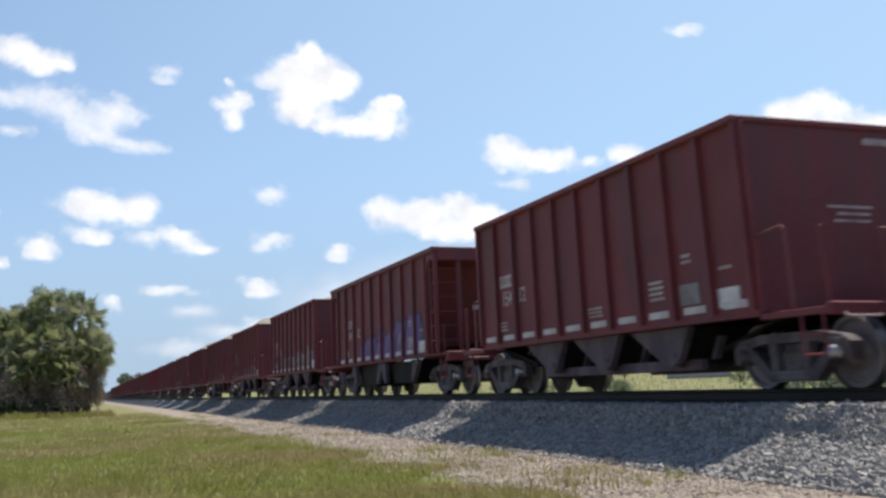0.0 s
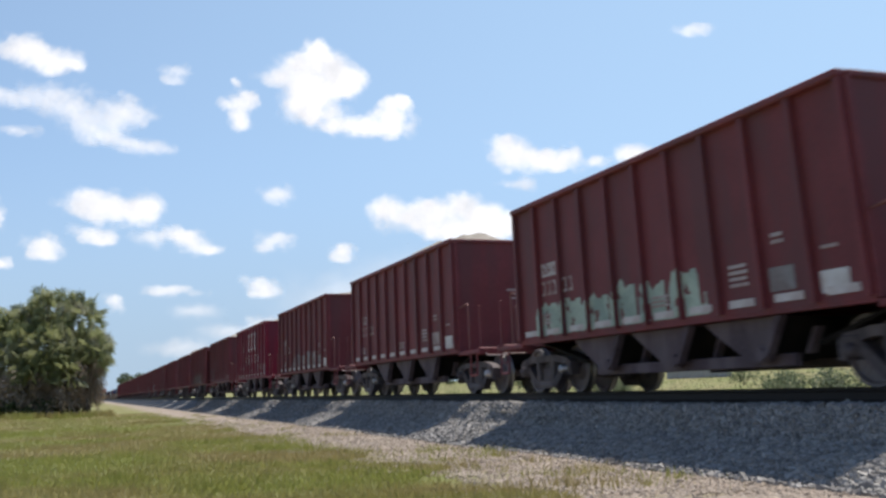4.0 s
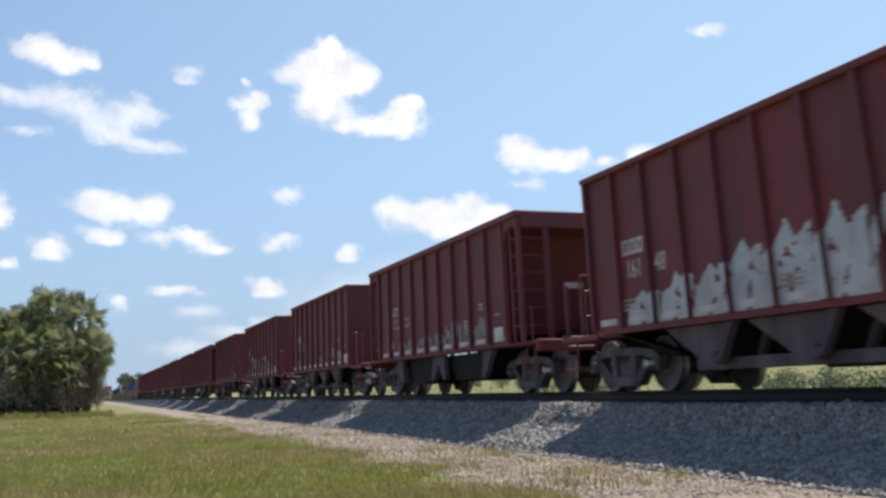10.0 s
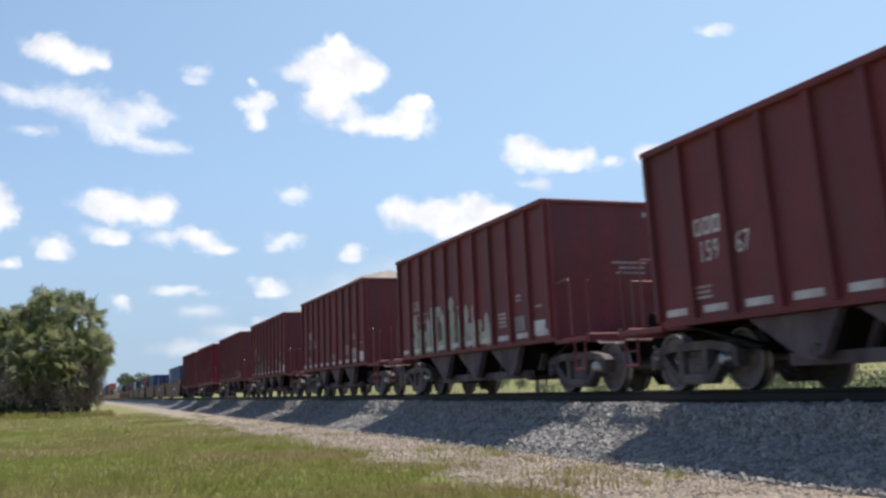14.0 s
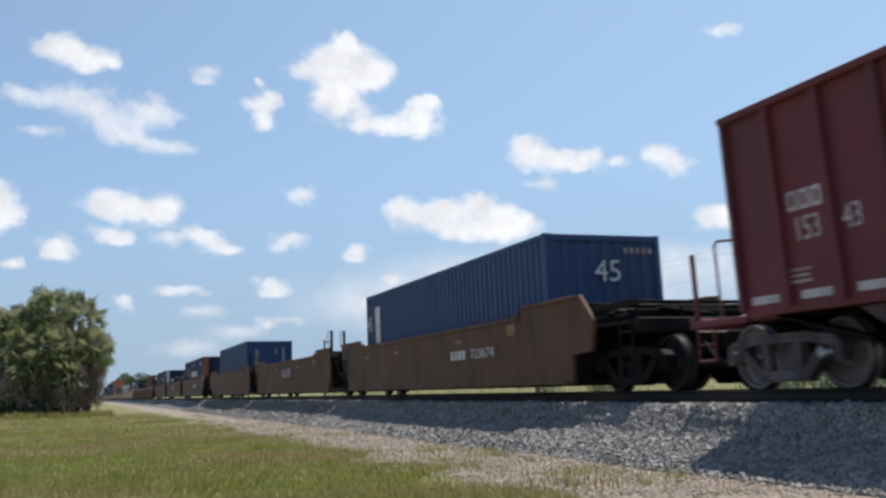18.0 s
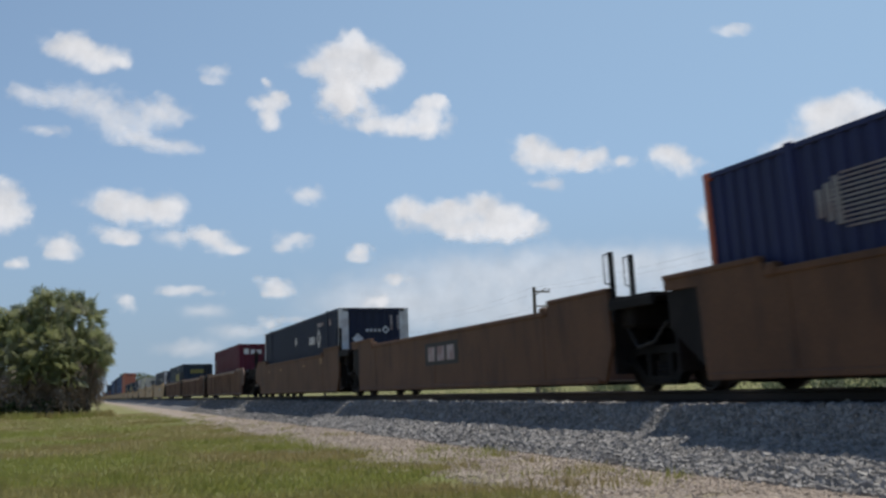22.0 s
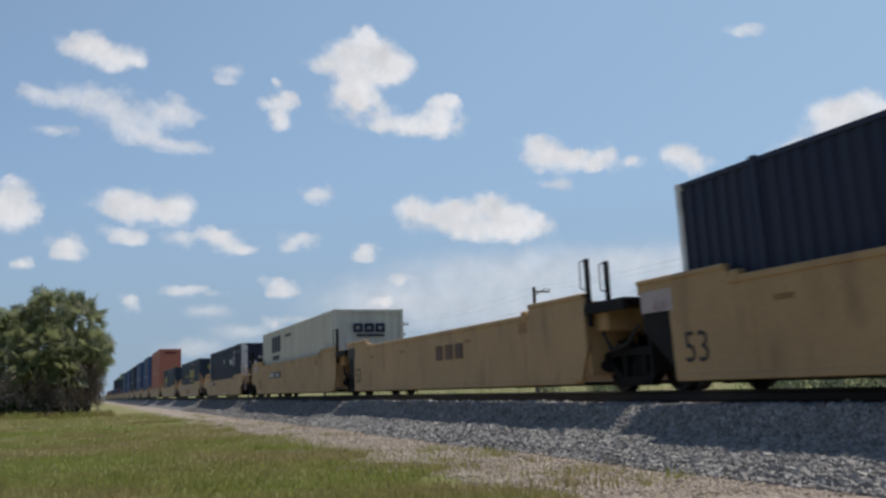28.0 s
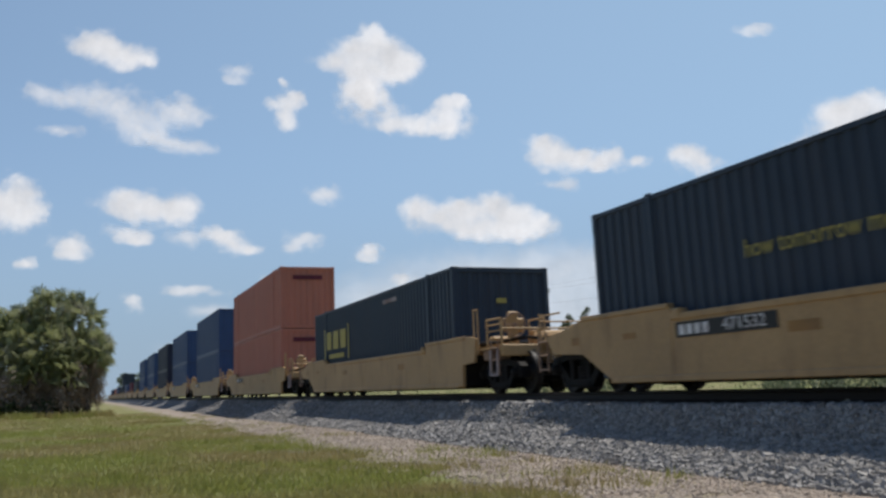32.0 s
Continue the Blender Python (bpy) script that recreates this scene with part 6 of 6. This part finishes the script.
tag_car(26, GREYSPRAY, (jagged(26, 0.0, 4.6, 1.1, 1.55, 2.15, 6, 0.12)[0][2:] + scrawl(27, -0.6, 4.5, 1.15, 1.9, 13, 0.07), jagged(26, 0.0, 4.6, 1.1, 1.55, 2.15, 6, 0.12)[1]), "grey sprayed lettering")
tag_car(26, GREYSPRAY, (scrawl(28, -3.9, -1.0, 1.65, 2.35, 15, 0.03), ()), "thin grey sprayed lines", 0.003)
tag_car(27, GREYSPRAY, jagged(29, -2.4, 1.6, 1.1, 1.55, 1.7, 5, 0.1), "small faded white graffiti")

# ---- the train: well cars ----
BR, YE, RB = "weathered brown-yellow container well car", "ochre-yellow container well car", "rusty brown well car with vertical side ribs"


def unit(a, b, paint, label, **kw):
    car = well_unit(b - a, paint, label, **kw)
    MOVERS.append((car, (a + b) / 2, 0.0))
    return car


W1 = unit(394.0, 412.0, BROWN, BR, near="platform")
number_panel(W1, -3.7, 0.76, "723674", 3.1, 0.29, False)
W2 = unit(413.8, 431.3, BROWN, BR + ", empty")
W3 = unit(433.3, 451.2, BROWN, BR, far="platform")
W4 = unit(457.2, 474.8, BROWN, BR, near="platform")
number_panel(W4, -3.3, 0.80, "784203", 2.9, 0.28)
W5 = unit(476.6, 494.4, BROWN, BR + ", empty")
W6 = unit(496.3, 514.1, BROWN, BR, far="platform")
W7 = unit(519.9, 537.6, RIBBROWN, RB, near="platform", ribs=17, lip=1.63)
W8 = unit(539.6, 558.2, RIBBROWN, RB + ", empty", ribs=18, lip=1.63)
W9 = unit(560.0, 577.8, RIBBROWN, RB, far="platform", ribs=17, lip=1.63)
W10 = unit(583.0, 601.4, YELLOW, YE, near="platform")
number_panel(W10, -3.1, 0.93, "765216", 3.0, 0.28)
W11 = unit(603.3, 620.8, YELLOW, YE + ", empty")
W12 = unit(622.6, 641.2, YELLOW, YE, far="platform")
number_panel(W12, 2.95, 0.87, "765216", 2.9, 0.27)
for car in (W2, W5, W8, W11):
    o = -1.5 if car is W11 else -0.15
    if car is not W11:
        shape("marking_panel", car, [(o - 1.25, 0.74, o + 1.25, 1.30)], PLATE, x=-1.474)
    for k in (-0.72, 0.0, 0.72):
        shape("marking", car, [(o + k - 0.26, 0.84, o + k + 0.26, 1.2)], PALE if car is not W11 else RIBBROWN, x=-1.482)
for car, s, y53 in ((W1, 9.0, 7.5), (W2, 8.75, 7.4), (W3, 8.95, 7.5), (W6, 8.9, 7.5), (W10, 9.2, 7.66), (W11, 8.75, 7.3), (W12, 9.3, 7.33)):
    part("lettering", text_mesh("53", 0.65, PLATE, squeeze=1.05), PLATE, car, at=(-1.476, y53, 0.42 if car in (W10, W11, W12) else 0.51))
    if car not in (W3, W6):
        shape("marking_panel", car, [(s - 1.0, 1.22, s - 0.08, 1.56)], PLATE if car is not W10 and car is not W12 else PALE, x=-1.474)
    for q in ((-6.2, 1.2, -5.8, 1.42), (-3.0, 1.18, -2.6, 1.26), (2.2, 1.16, 2.6, 1.24), (5.4, 1.14, 5.8, 1.22)):
        shape("reflector_strip", car, [q], REFLECT, x=-1.474)
for car, a, b, z in ((W8, -8.95, -8.0, 1.38), (W8, 7.2, 8.3, 1.2), (W7, 6.95, 8.15, 1.12), (W9, 6.9, 8.0, 1.15), (W9, -8.4, -7.6, 1.3)):
    shape("end_panel", car, [(a, 0.3, b, z)], PLATE, x=-1.476)
    shape("marking", car, [(a + 0.2 + 0.2 * k, 0.5, a + 0.33 + 0.2 * k, 0.74) for k in range(3)], PALE, x=-1.484)
    shape("reflector_strip", car, [(a + 0.25, z - 0.18, a + 0.65, z - 0.08)], REFLECT, x=-1.484)
LOW = dict(main=1.15, lip=1.32, lip_len=2.9, near="platform", far="platform", stanchions=False)
W13 = unit(646.2, 664.0, YELLOW, YE, **LOW)
W14 = unit(669.6, 687.3, YELLOW, YE, **LOW)
W15 = unit(693.3, 711.1, YELLOW, YE, **LOW)
number_panel(W13, 4.5, 0.83, "469", 2.3, 0.23)
for k in (-0.8, 0.0, 0.8):
    shape("marking", W14, [(k - 0.28, 0.36, k + 0.28, 0.72)], RIBBROWN, x=-1.474)
number_panel(W14, 4.58, 0.79, "471532", 2.4, 0.23)
for car in (W13, W14, W15):
    for q in ((-4.0, 0.7, -3.4, 0.86), (2.6, 0.72, 3.2, 0.86), (7.0, 0.85, 7.4, 0.95), (9.0, 0.84, 9.3, 0.98)):
        shape("reflector_strip", car, [q], REFLECT, x=-1.474)
for k in range(17):
    c = copy_thing(W13, Matrix.Identity(4))
    MOVERS.append((c, 725.9 + 23.7 * k, 0.0))

# ---- the train: containers ----
FLOOR = 0.235


def load(a, length, paint, label, base=FLOOR, **kw):
    c = container(length, paint, label, **kw)
    MOVERS.append((c, a + length / 2, base))
    return c


c1 = load(395.45, 13.716, BLUE, "blue corrugated shipping container with white figures", inner_posts=False)
part("lettering", text_mesh("45", 0.66, WHITE), WHITE, c1, at=(-1.30, 6.45, 1.77))
shape("marking", c1, [(5.25, 1.36, 5.78, 2.48)], WHITE, x=-1.302)
me45 = text_mesh("45", 0.62, WHITE)
me45.transform(Matrix.Rotation(radians(90), 4, "Z"))
part("lettering", me45, WHITE, c1, at=(0.05, -6.90, 1.95))
shape("marking", c1, [(0.45 + 0.14 * k, 2.52, 0.53 + 0.14 * k, 2.64) for k in range(5)], PALE, y=-6.865)
c3 = load(435.5, 12.19, BLUE, "weathered blue corrugated shipping container", inner_posts=False)
shape("marking", c3, [(-0.8, 1.5 + 0.16 * k, -0.62, 1.6 + 0.16 * k) for k in range(6)] + [(0.35, 2.1, 0.42, 2.5), (0.75, 1.7, 0.83, 2.55)], PALE, y=-6.10)
c4 = load(457.58, 16.154, INDIGO, "blue shipping container with orange corner posts and white shapes", posts=DIMORANGE)
shape("marking", c4, [(-2.9 + 0.55 * k, 1.50, -2.48 + 0.55 * k, 1.95) for k in range(9)] + [(-6.4 + 0.2 * k, 2.35, -6.28 + 0.2 * k, 2.5) for k in range(8)] + [(-0.1, 2.4, 0.15, 2.68)], WHITE, x=-1.302, label="white painted shapes")
shape("marking", c4, [(3.7, 1.66 + 0.06 * k, 5.2 + 0.25 * math.sin(0.28 * k), 1.688 + 0.06 * k) for k in range(12)], GREYSPRAY, x=-1.302, label="thin pale stripes")
for turn in range(3):
    shape("marking", c4, [(5.25 + 0.16 * turn, 1.72 + 0.06 * turn, 5.37 + 0.16 * turn, 2.32 - 0.06 * turn)], GREYSPRAY, x=-1.303)
part("lettering", text_mesh("53", 0.55, PALE), PALE, c4, at=(-1.302, -7.0, 1.95))
m53 = text_mesh("53", 0.55, PALE)
m53.transform(Matrix.Rotation(radians(90), 4, "Z"))
part("lettering", m53, PALE, c4, at=(0.1, -8.09, 1.85))


def dark_box(a, label="dark navy shipping container with white corner posts and emblem"):
    c = load(a, 16.154, NAVY, label, posts=WHITE)
    shape("emblem", c, [(-3.9 + 0.27 * k, 1.80, -3.7 + 0.27 * k, 2.10) for k in range(4)], WHITE, x=-1.302, label="white painted word shape")
    diamond(c, -4.65, 1.98, 0.40, WHITE, x=-1.302)
    diamond(c, -4.65, 1.98, 0.2, NAVY, x=-1.305)
    diamond(c, -0.08, 2.08, 0.22, WHITE, x=-1.302)
    shape("marking", c, [(-5.5 + 0.16 * k, 2.42, -5.4 + 0.16 * k, 2.56) for k in range(7)] + [(-6.75, 2.36, -6.5, 2.58)], PALE, x=-1.302)
    diamond(c, -0.62, 1.78, 0.21, WHITE, yy=-8.085)
    shape("emblem", c, [(-0.32 + 0.15 * k, 2.03, -0.22 + 0.15 * k, 2.13) for k in range(4)], WHITE, y=-8.085)
    diamond(c, 0.42, 2.10, 0.15, WHITE, yy=-8.085)
    diamond(c, 0.42, 2.10, 0.075, NAVY, yy=-8.089)
    shape("marking", c, [(0.6, 2.1 + 0.11 * k, 0.68, 2.18 + 0.11 * k) for k in range(5)] + [(0.85, 2.1 + 0.11 * k, 0.93, 2.18 + 0.11 * k) for k in range(5)], PALE, y=-8.085)
    return c


for a in (496.85, 584.15, 647.06):
    dark_box(a)
c7 = load(522.42, 12.19, MAROON, "maroon corrugated shipping container with pale marks", inner_posts=False)
shape("marking", c7, [(-1.0, 2.3, -0.72, 2.62), (-0.6, 2.3, -0.35, 2.55), (-0.25, 2.3, 0.02, 2.55)], WHITE, y=-6.10, label="white painted word shape")
shape("marking", c7, [(5.15, 1.95, 5.4, 2.3), (5.1, 1.55, 5.4, 1.85), (5.12, 1.12, 5.42, 1.42)], WHITE, x=-1.302, label="white painted word shape")


def hollow(x, n=3, w=0.42, z0=2.05, z1=2.38, line=0.105):
    """Hollow block shapes in a row, in place of letters."""
    out = []
    for k in range(n):
        a, b = x + k * w, x + k * w + 0.36
        out += [(a, z0, b, z0 + line), (a, z1 - line, b, z1), (a, z0 + line, a + line, z1 - line), (b - line, z0 + line, b, z1 - line)]
    return out


def gold_box(a, words=False, mid=-2.05, front=True):
    c = load(a, 16.154, SLATE, "dark slate-blue shipping container with yellow emblem")
    shape("emblem", c, [(mid + p, q, mid + r, s) for p, q, r, s in ((-1.9, 1.05, -1.75, 2.25), (1.75, 1.05, 1.9, 2.25), (0.75, 1.45, 1.5, 2.1), (-0.35, 1.45, 0.45, 2.1), (-1.45, 1.45, -0.65, 2.1), (-1.15, 1.12, 1.15, 1.28))], GOLD, x=-1.302, label="yellow painted emblem")
    if front:
        shape("emblem", c, hollow(-0.62), GOLD, y=-8.085)
    else:
        shape("marking", c, [(-0.15, 2.0, 0.12, 2.12)], GOLD, y=-8.085)
    shape("marking", c, [(-3.2 + 0.18 * k, 2.5, -3.07 + 0.18 * k, 2.62) for k in range(8)], PALE, x=-1.302)
    if words:
        part("lettering", text_mesh("how tomorrow moves", 0.37, GOLD, squeeze=0.98), GOLD, c, at=(-1.302, 2.05, 1.56))
    return c


gold_box(559.62)
gold_box(670.8, True)
gold_box(694.45, mid=4.5, front=False)
c12 = load(623.3, 16.154, CREAM, "greyish-white corrugated shipping container with dark blue emblem")
shape("emblem", c12, [(4.7, 1.85, 5.35, 2.6), (3.9, 1.85, 4.55, 2.6), (3.1, 1.85, 3.75, 2.6), (3.4, 1.5, 5.1, 1.7)], NAVY, x=-1.302, label="dark blue painted emblem")
shape("emblem", c12, hollow(-0.62) + [(-0.5, 1.9, 0.55, 1.98)], NAVY, y=-8.085)
shape("marking", c12, [(0.5 + 0.2 * k, 2.45, 0.64 + 0.2 * k, 2.56) for k in range(7)], NAVY, x=-1.302)
for base in (FLOOR, FLOOR + 2.93):
    c = load(718.2, 16.154, ORANGE, "orange corrugated shipping container, double-stacked", base=base)
    shape("marking", c, [(-0.7, 2.3, 0.7, 2.5)], MAROON, y=-8.085)
STACKS = ((742.0, 14.63, BLUE, 2), (765.6, 16.154, BLUE, 2), (789.3, 16.154, NAVY, 2), (813.0, 16.154, BLUE, 2), (836.8, 16.154, BLUE, 2), (860.5, 16.154, SLATE, 1), (884.0, 12.19, MAROON, 1), (908.0, 16.154, BLUE, 1),
          (931.6, 16.154, SLATE, 2), (955.5, 16.154, NAVY, 1), (979.0, 16.154, BLUE, 1), (1003.0, 12.19, ORANGE, 1), (1026.5, 16.154, NAVY, 1), (1050.0, 16.154, BLUE, 1))
PAINTS = {}
for a, length, paint, n in STACKS:
    key = (length, paint.name)
    for k in range(n):
        if key in PAINTS:
            c = copy_thing(PAINTS[key], Matrix.Identity(4))
        else:
            c = PAINTS[key] = container(length, paint, paint.name.replace("_paint", "").replace("_", " ") + " corrugated shipping container, far along the train")
        MOVERS.append((c, a + length / 2, FLOOR + 2.93 * k))


# ---- motion of the train, its wheels and the clouds ----
def motions():
    for ob, u, z in MOVERS:
        walk(ob, [(0.0, pose(TRACK, u, z)), (LENGTH, pose(TRACK, u - SPEED * LENGTH, z))])
    turn = math.degrees(SPEED / 0.457) / FPS
    first = {}
    for ob in [o for o in scene.objects if o.name.startswith("wheelset")]:
        y = round(ob.location.y, 3)
        if y not in first:
            walk(ob, [(k / FPS, pose(0, y, 0.457, turn * k)) for k in range(int(LENGTH * FPS) + 1)])
            first[y] = ob
        else:
            ob.rotation_mode = "QUATERNION"
            keys = ob.animation_data_create()
            keys.action = first[y].animation_data.action
            keys.action_slot = first[y].animation_data.action_slot
    for ob, cx, cy, drift, rise, far in CLOUDS:
        q = TURN.to_4x4()
        rows = []
        for t in (0.0, LENGTH):
            p = Vector(EYE) + sight(cx + drift * (t - 18.5) / 32.0, cy - 4.0 - rise * (t - 18.5) / 32.0) * far
            rows.append((t, Matrix.Translation(p) @ q))
        walk(ob, rows)


motions()
